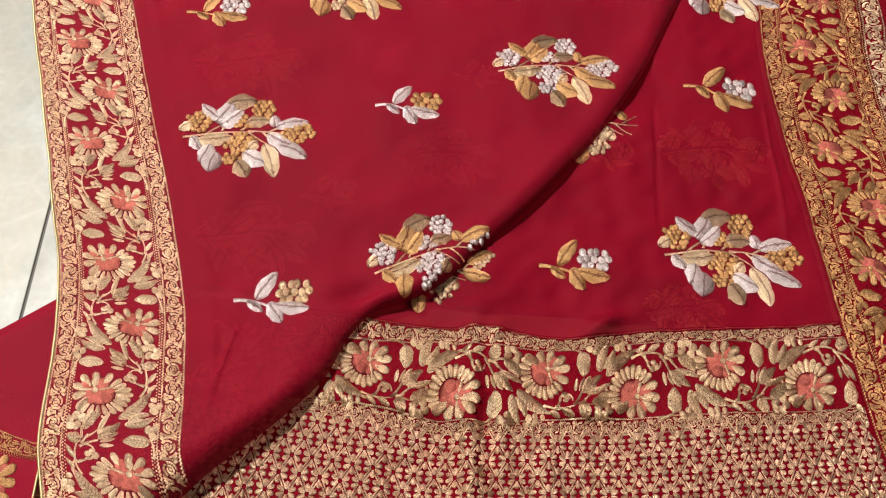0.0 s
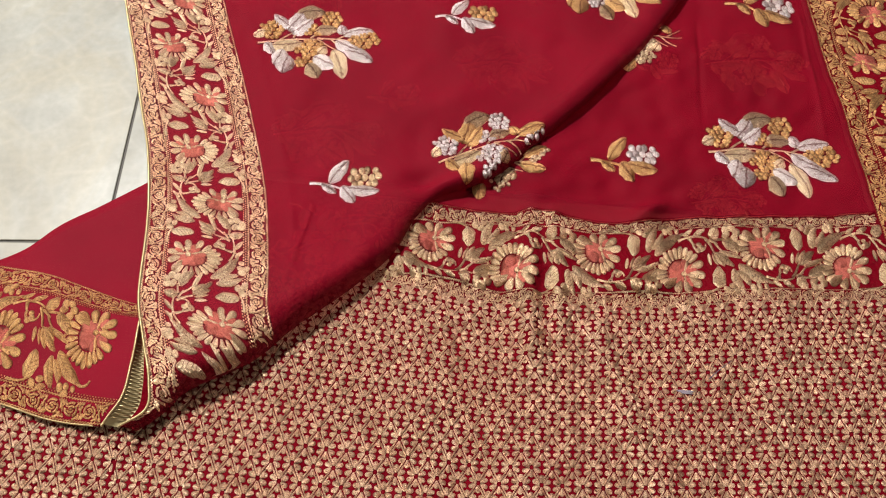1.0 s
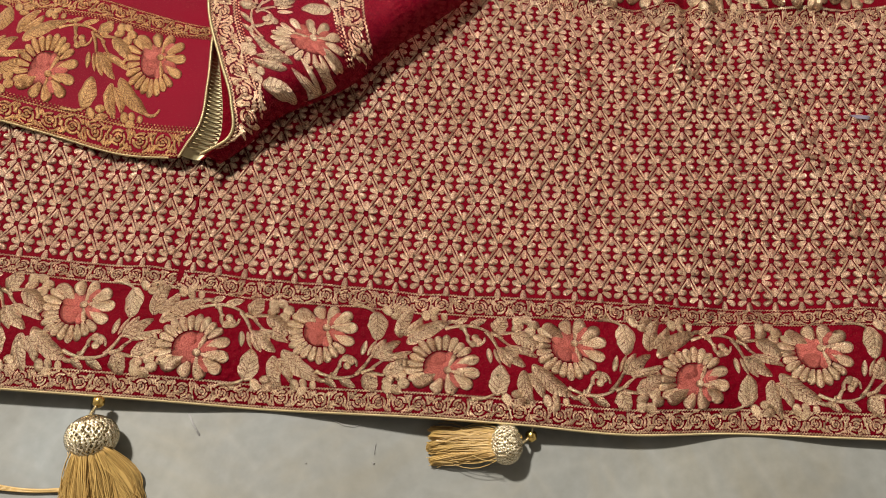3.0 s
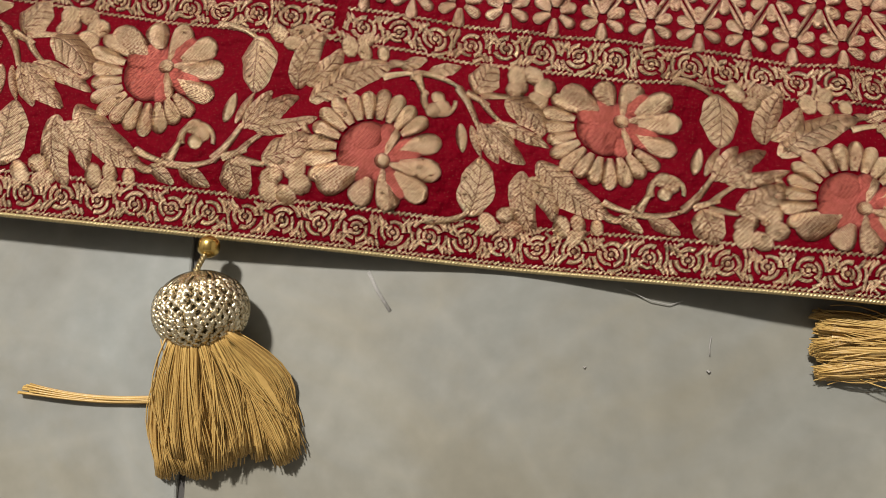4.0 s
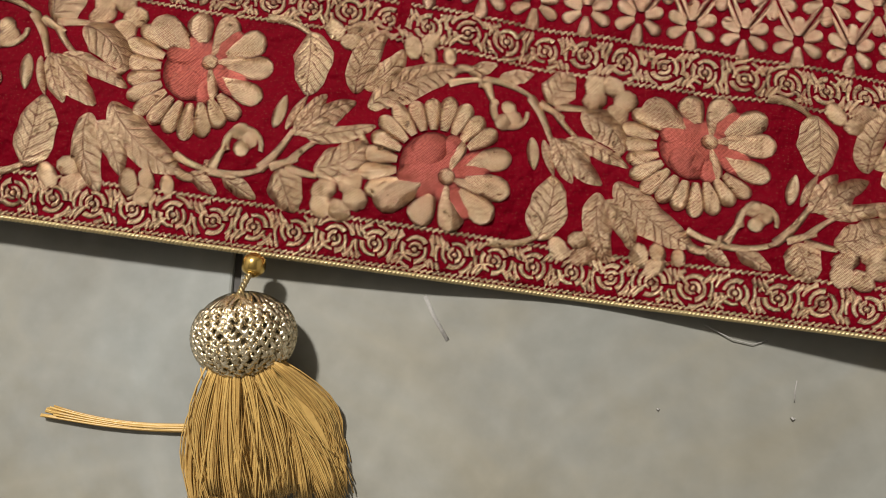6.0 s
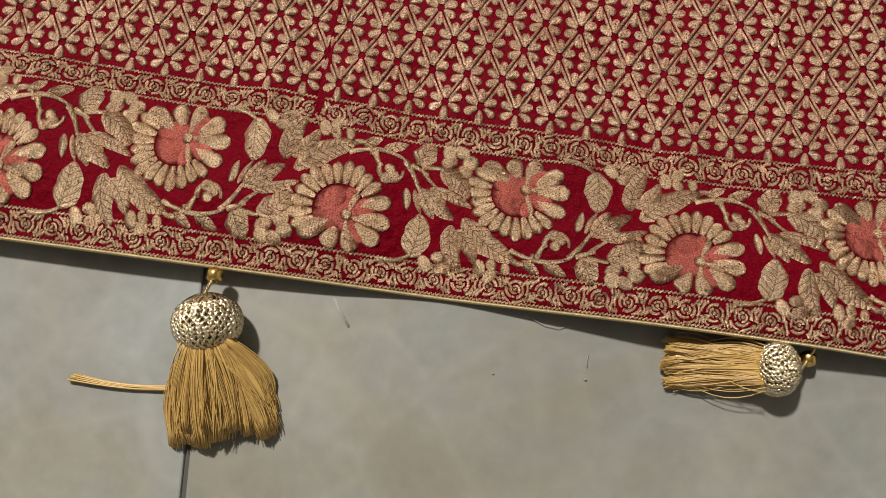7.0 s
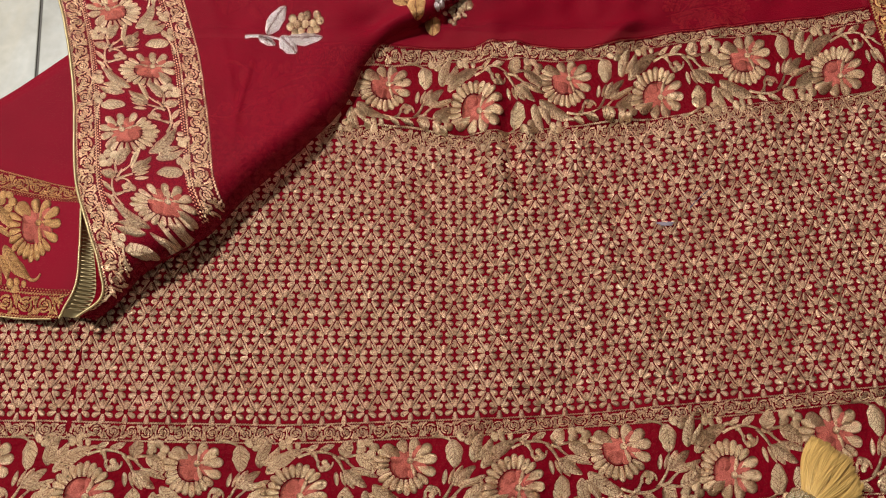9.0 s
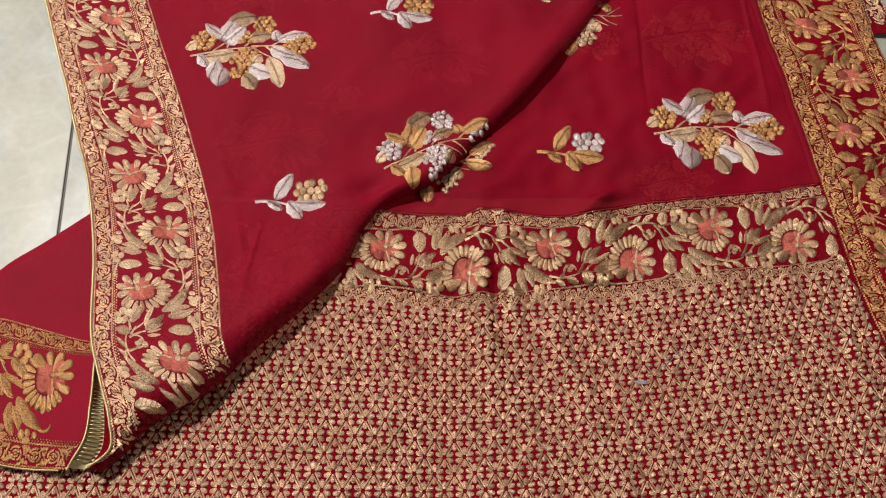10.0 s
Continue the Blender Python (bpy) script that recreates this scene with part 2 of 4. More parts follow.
# ---- mesh helpers ----
def mesh_ob(name, verts, faces, mats, parent=None, label="", uv=None, index=None, smooth=True, rib=None):
    """Links one mesh; verts in plan spans."""
    me = bpy.data.meshes.new(name)
    me.from_pydata((np.asarray(verts, float) * U).tolist(), [], faces)
    for m in mats:
        me.materials.append(m)
    if index is not None:
        me.polygons.foreach_set("material_index", np.asarray(index, np.int32))
    if smooth:
        me.polygons.foreach_set("use_smooth", np.ones(len(me.polygons), bool))
    if uv is not None:
        layer = me.uv_layers.new(name="UVMap")
        loops = np.empty(len(me.loops), np.int32)
        me.loops.foreach_get("vertex_index", loops)
        layer.data.foreach_set("uv", np.asarray(uv, float)[loops].ravel())
        if rib is not None:
            me.uv_layers.new(name="Rib").data.foreach_set("uv", np.asarray(rib, float)[loops].ravel())
    me.update()
    ob = new(name, me)
    if parent is not None:
        ob.parent = parent
    if label:
        tagged(ob, label)
    return ob


def empty(name, label, category, group="", kind=""):
    return tagged(new(name), label, category, group, kind)


def curve_of(*knots):
    """A smooth function through a few knots (x, y), flat beyond them."""
    xs, ys = np.array(knots, float).T
    slopes = np.gradient(ys, xs)

    def f(x):
        x = np.clip(np.asarray(x, float), xs[0], xs[-1])
        i = np.clip(np.searchsorted(xs, x) - 1, 0, len(xs) - 2)
        h = xs[i + 1] - xs[i]
        t = (x - xs[i]) / h
        return ((1 + 2 * t) * (1 - t) ** 2 * ys[i] + t * (1 - t) ** 2 * h * slopes[i]
                + t * t * (3 - 2 * t) * ys[i + 1] + t * t * (t - 1) * h * slopes[i + 1])
    return f


def ease(x):
    x = np.clip(x, 0, 1)
    return x * x * (3 - 2 * x)


def tubes(paths, radii, sides=6, closed=False):
    """Verts and faces of round strands along paths of 3D points."""
    verts, faces = [], []
    for path, r in zip(paths, radii):
        path = np.asarray(path, float)
        n = len(path)
        r = np.broadcast_to(r, n)
        tan = np.gradient(path, axis=0)
        tan /= np.linalg.norm(tan, axis=1)[:, None] + 1e-12
        up = np.where(np.abs(tan[:, 2:3]) > 0.9, [[1.0, 0, 0]], [[0, 0, 1.0]])
        a = np.cross(tan, up)
        a /= np.linalg.norm(a, axis=1)[:, None]
        b = np.cross(a, tan)
        base = len(verts)
        ang = np.arange(sides) * 2 * math.pi / sides
        ring = path[:, None, :] + r[:, None, None] * (np.cos(ang)[None, :, None] * a[:, None, :] + np.sin(ang)[None, :, None] * b[:, None, :])
        verts.extend(ring.reshape(-1, 3).tolist())
        for i in range(n - 1):
            for k in range(sides):
                q, s = base + i * sides, (k + 1) % sides
                faces.append((q + k, q + s, q + sides + s, q + sides + k))
        faces.append(tuple(base + k for k in range(sides))[::-1])
        faces.append(tuple(base + (n - 1) * sides + k for k in range(sides)))
    return verts, faces


# ---- how the cloth lies: a height for every place of each layer ----
rng = np.random.default_rng(5)
WAVES = [(rng.uniform(25, 95), rng.uniform(0, 6.28), rng.uniform(0, 6.28)) for _ in range(14)]


def ripple(x, y, amount):
    z = 0
    for k, d, ph in WAVES:
        z = z + np.sin(k * (x * math.cos(d) + y * math.sin(d)) + ph) * (30 / k)
    return amount * z / 4


# creases: from (x, y) to (x, y), half width, height
CREASES = [(0.050, 0.262, 0.056, 0.130, 0.0065, 0.0040), (0.068, 0.250, 0.075, 0.150, 0.0065, 0.0028), (0.034, 0.215, 0.062, 0.120, 0.008, 0.003),
           (0.105, 0.192, 0.150, 0.193, 0.006, 0.005), (-0.045, 0.190, 0.030, 0.183, 0.005, 0.0035), (0.125, 0.245, 0.150, 0.262, 0.006, 0.005),
           (0.10, 0.160, 0.13, 0.060, 0.010, 0.0025), (-0.01, 0.150, 0.00, 0.030, 0.012, 0.002), (0.24, 0.200, 0.20, 0.020, 0.012, 0.002), (0.30, 0.165, 0.315, 0.100, 0.006, 0.004),
           (0.186, 0.33, 0.192, 0.52, 0.0016, -0.0012), (0.283, 0.34, 0.280, 0.47, 0.0016, 0.0012), (0.12, 0.30, 0.27, 0.29, 0.010, 0.0016), (0.20, 0.44, 0.27, 0.52, 0.012, 0.0014)]


FINE_TOP = [(-0.19, 0.479, -0.11, 0.490, 0.0016, -0.0013), (-0.112, 0.155, -0.106, 0.225, 0.0015, 0.0014), (-0.02, 0.33, 0.03, 0.36, 0.010, 0.0014), (-0.06, 0.45, 0.08, 0.40, 0.014, 0.0016),
            (-0.10, 0.30, 0.0, 0.345, 0.012, 0.0014), (-0.07, 0.19, -0.05, 0.26, 0.009, 0.0016)]


def crease(x, y):
    return fold_lines(x, y, CREASES)


def fold_lines(x, y, folds):
    z = 0
    for x0, y0, x1, y1, w, h in folds:
        dx, dy = x1 - x0, y1 - y0
        t = np.clip(((x - x0) * dx + (y - y0) * dy) / (dx * dx + dy * dy), 0, 1)
        d2 = (x - x0 - t * dx) ** 2 + (y - y0 - t * dy) ** 2
        z = z + 1.9 * h * np.exp(-d2 / w ** 2) * np.sin(math.pi * (0.15 + 0.7 * t))
    return z


end_y = curve_of((-0.6, -0.071), (-0.25, -0.0695), (-0.11, -0.068), (-0.02, -0.0675), (0.03, -0.0675), (0.08, -0.062), (0.13, -0.0605), (0.25, -0.056), (0.5, -0.046))
end_lift = curve_of((-0.6, 0.004), (-0.30, 0.009), (-0.25, 0.009), (-0.19, 0.006), (-0.145, 0.0015), (-0.11, 0.006), (-0.07, 0.012), (-0.03, 0.012), (0.01, 0.009), (0.04, 0.008), (0.085, 0.001), (0.13, 0.005), (0.2, 0.006), (0.27, 0.004), (0.5, 0.004))


def low_z(x, y):
    d = np.maximum(y - end_y(x), 0)
    lift = end_lift(x) * np.exp(-(d / 0.045) ** 2)
    body = 0.0055 * ease(d / 0.03) + lift
    z = body + (ripple(x, y, 0.0040) + ripple(x * 2.1 + 5, y * 1.7, 0.0013) + ripple(x * 4 + 1, y * 4, 0.0016)) * ease(d / 0.05) + crease(x, y)
    return np.maximum(z, 0.0008)


# the upper layer: its outer (border) edge and the folded diagonal edge
out_x = curve_of((0.055, -0.197), (0.066, -0.184), (0.084, -0.184), (0.107, -0.193), (0.137, -0.205), (0.163, -0.210), (0.23, -0.2265), (0.316, -0.2575), (0.41, -0.296), (0.503, -0.333), (0.85, -0.47))
fold_x = curve_of((0.055, -0.190), (0.066, -0.1775), (0.085, -0.162), (0.105, -0.131), (0.13, -0.107), (0.16, -0.077), (0.196, -0.047), (0.235, -0.029), (0.249, -0.018), (0.264, 0.012), (0.302, 0.049), (0.329, 0.074), (0.387, 0.120), (0.463, 0.168), (0.564, 0.213), (0.85, 0.33))


def top_z(x, y):
    under = low_z(x, y)
    d = np.maximum(fold_x(y) - x, 0) * 0.72
    high = 0.0105 + 0.018 * ease((0.27 - y) / 0.14) - 0.002 * ease((y - 0.35) / 0.2)
    reach = 0.011 + 0.012 * ease((0.19 - y) / 0.09)
    k = np.clip(d / reach, 0, 1)
    roll = 0.25 + 0.75 * np.sqrt(np.clip(1 - (1 - k) ** 2, 0, 1))
    ridge = 0.004 * np.exp(-((d - 0.010) / 0.010) ** 2) * ease((y - 0.20) / 0.08)
    dent = -0.008 * np.exp(-(((x + 0.030) / 0.012) ** 2 + ((y - 0.258) / 0.011) ** 2))
    flat = 0.0058 + ripple(x + 3, y, 0.0040) + ripple(x * 2.3, y * 1.7 + 4, 0.0016) + fold_lines(x, y, FINE_TOP)
    far = ease((x - out_x(y)) / 0.03)
    tuck = 0.0012 * np.exp(-((x - out_x(y) - 0.104) / 0.0016) ** 2)
    return np.maximum(tuck + 0.35 * under + 0.65 * flat + high * roll * (0.8 + 0.2 * far) + ridge + dent, under + 0.0012)


# the layer folded out to the left, with its own border
turn_edge = curve_of((-0.7, 0.115), (-0.42, 0.092), (-0.277, 0.0655), (-0.247, 0.059), (-0.216, 0.0565), (-0.19, 0.0565))
turn_1 = curve_of((-0.7, 0.135), (-0.42, 0.111), (-0.284, 0.084), (-0.253, 0.0795), (-0.208, 0.074), (-0.19, 0.073))
turn_2 = curve_of((-0.7, 0.185), (-0.42, 0.165), (-0.306, 0.1455), (-0.275, 0.1435), (-0.246, 0.1365), (-0.212, 0.131), (-0.19, 0.129))
turn_3 = curve_of((-0.7, 0.20), (-0.42, 0.180), (-0.313, 0.1635), (-0.281, 0.1605), (-0.25, 0.152), (-0.213, 0.142), (-0.19, 0.139))
turn_top = curve_of((-0.7, 0.202), (-0.42, 0.182), (-0.320, 0.1705), (-0.304, 0.182), (-0.290, 0.1985), (-0.262, 0.2205), (-0.235, 0.2425), (-0.19, 0.28))
turn_right = curve_of((0.05, -0.214), (0.060, -0.2085), (0.070, -0.203), (0.098, -0.2005), (0.129, -0.203), (0.163, -0.205), (0.25, -0.21))


def turn_z(x, y):
    d = np.maximum(y - turn_edge(x), 0)
    on_cloth = ease((0.17 - y) / 0.05)
    z = 0.0035 + 0.0085 * on_cloth + ripple(x, y + 2, 0.0012) + 0.004 * np.exp(-((turn_right(y) - x) / 0.02) ** 2) * on_cloth
    edge = 0.003 * np.exp(-(d / 0.006) ** 2)
    back = ease((turn_top(x) - y) / 0.008)
    return np.maximum(z - edge, 0.001) * (0.35 + 0.65 * back)


LOW, TOP, TURN_ = low_z, top_z, turn_z


def lift_points(layer, x, y, h):
    """Places h above a layer, along its normal."""
    e = 0.0004
    z = layer(x, y)
    gx = (layer(x + e, y) - layer(x - e, y)) / (2 * e)
    gy = (layer(x, y + e) - layer(x, y - e)) / (2 * e)
    gx, gy = np.clip(gx, -0.8, 0.8), np.clip(gy, -0.8, 0.8)
    n = np.stack([-gx, -gy, np.ones_like(gx)], -1)
    n /= np.linalg.norm(n, axis=-1, keepdims=True)
    return np.stack([x, y, z], -1) + n * np.asarray(h)[..., None]


def sheet(name, layer, x_of, y_of, cols, rows, mat, parent, label=""):
    """A cloth panel; x_of(s, y) and y_of(s, r) lay a grid over the plan."""
    s, r = np.meshgrid(np.linspace(0, 1, cols), np.linspace(0, 1, rows))
    y = y_of(s, r)
    x = x_of(s, y)
    p = np.stack([x, y, layer(x, y)], -1).reshape(-1, 3)
    faces = [(j * cols + i, j * cols + i + 1, (j + 1) * cols + i + 1, (j + 1) * cols + i) for j in range(rows - 1) for i in range(cols - 1)]
    ob = mesh_ob(name, p, faces, [mat], parent, label, uv=p[:, :2])
    mod = ob.modifiers.new("thickness", "SOLIDIFY")
    mod.thickness, mod.offset = 0.0005, -1
    return ob


# ---- woven ornament: strokes and domes in flat pattern space, laid on the cloth ----
class Ornament:
    """Gathers raised stitches; place() turns pattern coordinates into the plan."""

    def __init__(self, layer, place=None, keep=None):
        self.layer, self.place, self.keep = layer, place, keep
        self.v, self.f, self.mi, self.mats = [], [], [], []

    def slot(self, mat):
        if mat not in self.mats:
            self.mats.append(mat)
        return self.mats.index(mat)

    def lay(self, a, b, h, faces, mat, along=None, across=None):
        ru = np.full(a.size, -1.0) if along is None else along.ravel()
        rv = np.full(a.size, 1.0) if across is None else across.ravel()
        self.v.append(np.stack([a.ravel(), b.ravel(), h.ravel(), ru, rv], -1))
        self.f.append(faces)
        self.mi.append(self.slot(mat))

    def stroke(self, x, y, angle, length, width, curl=0.0, mat=None, shape="leaf", h=0.0006, seg=7, base=0.00012, ribs=True):
        """A leaf, petal or stem: a bent spine with a width and a rounded back."""
        t = np.linspace(0, 1, seg + 1)
        if shape == "leaf":
            t = 0.5 - 0.5 * np.cos(math.pi * t)
        elif shape == "petal":
            t = np.sin(math.pi / 2 * t)
        th = radians(angle) + radians(curl) * t
        step = length * np.diff(t)
        sx = x + np.concatenate([[0], np.cumsum(np.cos(th[:-1] + np.diff(th) / 2) * step)])
        sy = y + np.concatenate([[0], np.cumsum(np.sin(th[:-1] + np.diff(th) / 2) * step)])
        if shape == "leaf":
            w = np.sin(math.pi * (0.005 + 0.99 * t) ** 0.85) ** 0.62
        elif shape == "petal":
            w = (0.42 + 0.58 * np.sin(math.pi / 2 * np.clip(t / 0.75, 0, 1))) * np.sqrt(np.clip(1.03 - np.clip((t - 0.70) / 0.30, 0, 1) ** 2, 0, 1))
        else:
            w = 1 - 0.45 * t
        half = width / 2 * w
        lobes = np.ones((seg + 1, 5))
        if shape == "leaf" and width > 0.0036 and seg > 5:
            lobes[:, :2] = (1 + 0.09 * np.sin(t * 15 + x * 700))[:, None]
            lobes[:, 3:] = (1 + 0.09 * np.sin(t * 13 + 2 + y * 700))[:, None]
        off = np.array([-1, -0.62, 0, 0.62, 1])
        a = sx[:, None] - np.sin(th)[:, None] * half[:, None] * off * lobes
        b = sy[:, None] + np.cos(th)[:, None] * half[:, None] * off * lobes
        hh = np.array([0, 0.62, 1, 0.62, 0])[None, :] * np.minimum(h * 2.1, half * 0.62)[:, None] + base
        faces = [(i * 5 + k, (i + 1) * 5 + k, (i + 1) * 5 + k + 1, i * 5 + k + 1) for i in range(seg) for k in range(4)]
        if shape == "leaf" and width > 0.0036:
            self.lay(a, b, hh, faces, mat, np.repeat(t[:, None] * length * (1.0 if ribs else 0.0) + (0 if ribs else 0.0013), 5, 1), half[:, None] * off * (1.0 if ribs else 0.35))
        else:
            # outer rows 0: zari() paints its crease shade there
            self.lay(a, b, hh, faces, mat, None, np.tile(np.array([0, 1.0, 1, 1, 0]), seg + 1))

    def dome(self, x, y, rx, ry=None, angle=0.0, mat=None, h=0.0007, sides=9, base=0.00012):
        ry = ry or rx
        c, s = math.cos(radians(angle)), math.sin(radians(angle))
        q = np.arange(sides) * 2 * math.pi / sides
        a, b, hh = [np.array([x])], [np.array([y])], [np.array([h])]
        for r, z in ((0.6, 0.8), (1.0, 0.0)):
            ex, ey = rx * r * np.cos(q), ry * r * np.sin(q)
            a.append(x + c * ex - s * ey)
            b.append(y + s * ex + c * ey)
            hh.append(np.full(sides, h * z))
        faces = []
        for k in range(sides):
            n = (k + 1) % sides
            faces += [(0, 1 + k, 1 + n), (1 + k, 1 + sides + k, 1 + sides + n, 1 + n)]
        self.lay(np.concatenate(a), np.concatenate(b), np.concatenate(hh) + base, faces, mat, None, np.concatenate([np.ones(1 + sides), np.zeros(sides)]))

    def link(self, name, parent, label="", kind=""):
        """Lays all that was gathered on the cloth at once, leaving out what falls outside keep()."""
        if not self.v:
            return None
        sizes = np.array([len(p) for p in self.v])
        flat = np.concatenate(self.v)
        starts = np.concatenate([[0], np.cumsum(sizes)[:-1]])
        x, y = self.place(flat[:, 0], flat[:, 1]) if self.place else (flat[:, 0], flat[:, 1])
        good = np.ones(len(sizes), bool)
        if self.keep is not None:
            good = self.keep(np.add.reduceat(x, starts) / sizes, np.add.reduceat(y, starts) / sizes)
        if not good.any():
            return None
        pick = np.repeat(good, sizes)
        if self.layer is top_z:
            x = np.minimum(x, fold_x(y) - 0.0006)
        verts = lift_points(self.layer, x[pick], y[pick], flat[pick, 2])
        faces, index, n = [], [], 0
        for ok, size, fs, mi in zip(good, sizes, self.f, self.mi):
            if ok:
                faces += [tuple(n + i for i in f) for f in fs]
                index += [mi] * len(fs)
                n += int(size)
        ob = mesh_ob(name, verts, faces, self.mats, parent, label, flat[pick, :2], index, rib=flat[pick, 3:])
        return tagged(ob, kind=kind)


def banded(lines, nominal, along_y=False):
    """Pattern space whose lines b = nominal lie on the given curves of the plan."""
    nominal = np.array(nominal)

    def place(a, b):
        a, b = np.asarray(a, float), np.asarray(b, float)
        i = np.clip(np.searchsorted(nominal, b) - 1, 0, len(nominal) - 2)
        t = (b - nominal[i]) / (nominal[i + 1] - nominal[i])
        at = np.stack([np.broadcast_to(f(a), a.shape) for f in lines])
        lo, hi = np.take_along_axis(at, i[None], 0)[0], np.take_along_axis(at, i[None] + 1, 0)[0]
        c = lo + (hi - lo) * t
        return (c, a) if along_y else (a, c)
    return place


def shifted(f, d):
    return lambda q: f(q) + d


red_top = curve_of((-0.6, -0.012), (-0.25, -0.012), (-0.132, -0.0155), (-0.067, -0.0165), (0, -0.014), (0.045, -0.012), (0.093, -0.008), (0.156, -0.004), (0.22, 0.002), (0.271, 0.007), (0.5, 0.03))
net_low = curve_of((-0.6, 0), (-0.233, -0.002), (-0.134, -0.004), (-0.068, -0.005), (0, -0.003), (0.061, -0.001), (0.125, 0.003), (0.189, 0.009), (0.253, 0.014), (0.5, 0.038))
net_top = curve_of((-0.6, 0.19), (-0.20, 0.182), (-0.051, 0.177), (0.033, 0.1695), (0.109, 0.175), (0.186, 0.183), (0.264, 0.195), (0.316, 0.202), (0.5, 0.22))
band_low = curve_of((-0.6, 0.2), (-0.20, 0.19), (-0.05, 0.186), (-0.006, 0.184), (0.033, 0.1785), (0.071, 0.181), (0.109, 0.186), (0.148, 0.190), (0.227, 0.2), (0.306, 0.21), (0.5, 0.235))
band_top = curve_of((-0.6, 0.24), (-0.20, 0.235), (-0.031, 0.2295), (0.015, 0.232), (0.077, 0.232), (0.127, 0.236), (0.16, 0.243), (0.244, 0.253), (0.299, 0.259), (0.5, 0.28))
pallu_top = curve_of((-0.6, 0.255), (-0.20, 0.253), (-0.026, 0.2475), (0.033, 0.2445), (0.053, 0.247), (0.098, 0.244), (0.127, 0.2445), (0.161, 0.253), (0.203, 0.258), (0.245, 0.264), (0.31, 0.272), (0.5, 0.29))
side_in = curve_of((-0.1, 0.345), (0.10, 0.334), (0.177, 0.3225), (0.211, 0.317), (0.271, 0.3085), (0.35, 0.302), (0.401, 0.297), (0.456, 0.290), (0.518, 0.288), (0.586, 0.2915), (0.85, 0.305))

PALLU_N = [0, 0.0117, 0.0557, 0.067, 0.245, 0.2545, 0.3005, 0.3125]
pallu_place = banded([end_y, shifted(end_y, 0.0117), red_top, net_low, net_top, band_low, band_top, pallu_top], PALLU_N)
side_place = banded([side_in, shifted(side_in, 0.0195), shifted(side_in, 0.072), shifted(side_in, 0.090)], [0, 0.0195, 0.072, 0.090], True)
left_place = banded([out_x, shifted(out_x, 0.0175), shifted(out_x, 0.069), shifted(out_x, 0.086)], [0, 0.0175, 0.069, 0.086], True)
turn_place = banded([turn_edge, turn_1, turn_2, turn_3], [0, 0.0185, 0.072, 0.088])

Q = 0.0000847  # one stitch step of the border drawing: 720 steps a half repeat, 505 the height

# half a border repeat, about the eye of its blossom: x, height, angle, length, width, curl
LEAVES = [(-443, 493, -71, 191, 104, -25), (-287, 335, 96, 216, 74, -45), (-267, 357, 27, 165, 62, 55), (-240, 296, 53, 288, 92, -38), (-433, 191, 72, 147, 48, -20), (-417, 192, 56, 183, 62, -30), (-398, 190, 8, 194, 46, 20),
          (-411, 201, 25, 104, 46, 10), (-495, 204, 80, 99, 34, 0), (-461, 204, 74, 112, 26, -12), (-365, 112, 1, 173, 92, 70), (-461, 96, -63, 122, 88, 0), (-701, 54, -31, 91, 38, 0), (-611, 55, -25, 106, 44, 0)]
STEMS = [(-443, 100, -6, 89, 28, 0), (-435, 120, 52, 100, 22, -20), (-645, 74, 66, 59, 30, 0), (-487, 99, 22, 80, 26, 0), (-753, 95, -26, 116, 24, 22), (-655, 64, -9, 156, 24, 40), (-515, 88, 46, 140, 28, 22),
         (-577, 518, 9, 148, 26, -50), (-13, 457, 33, 106, 28, -130), (-237, 196, 98, 70, 22, 165), (-613, 121, 116, 183, 24, -215)]
# round petals of the clovers and buds: x, height, half length, half width
PETALS = [(-376, 509, 34, 24), (-301, 520, 38, 24), (-321, 478, 30, 24), (-148, 499, 34, 24), (-101, 528, 30, 22), (-99, 486, 28, 20), (-41, 492, 24, 18),
          (-261, 90, 34, 30), (-330, 59, 34, 26), (-333, 19, 34, 28), (-283, 10, 34, 26), (-241, 46, 30, 32), (-583, 180, 24, 22), (-556, 162, 24, 22),
          (-573, 135, 20, 20)]


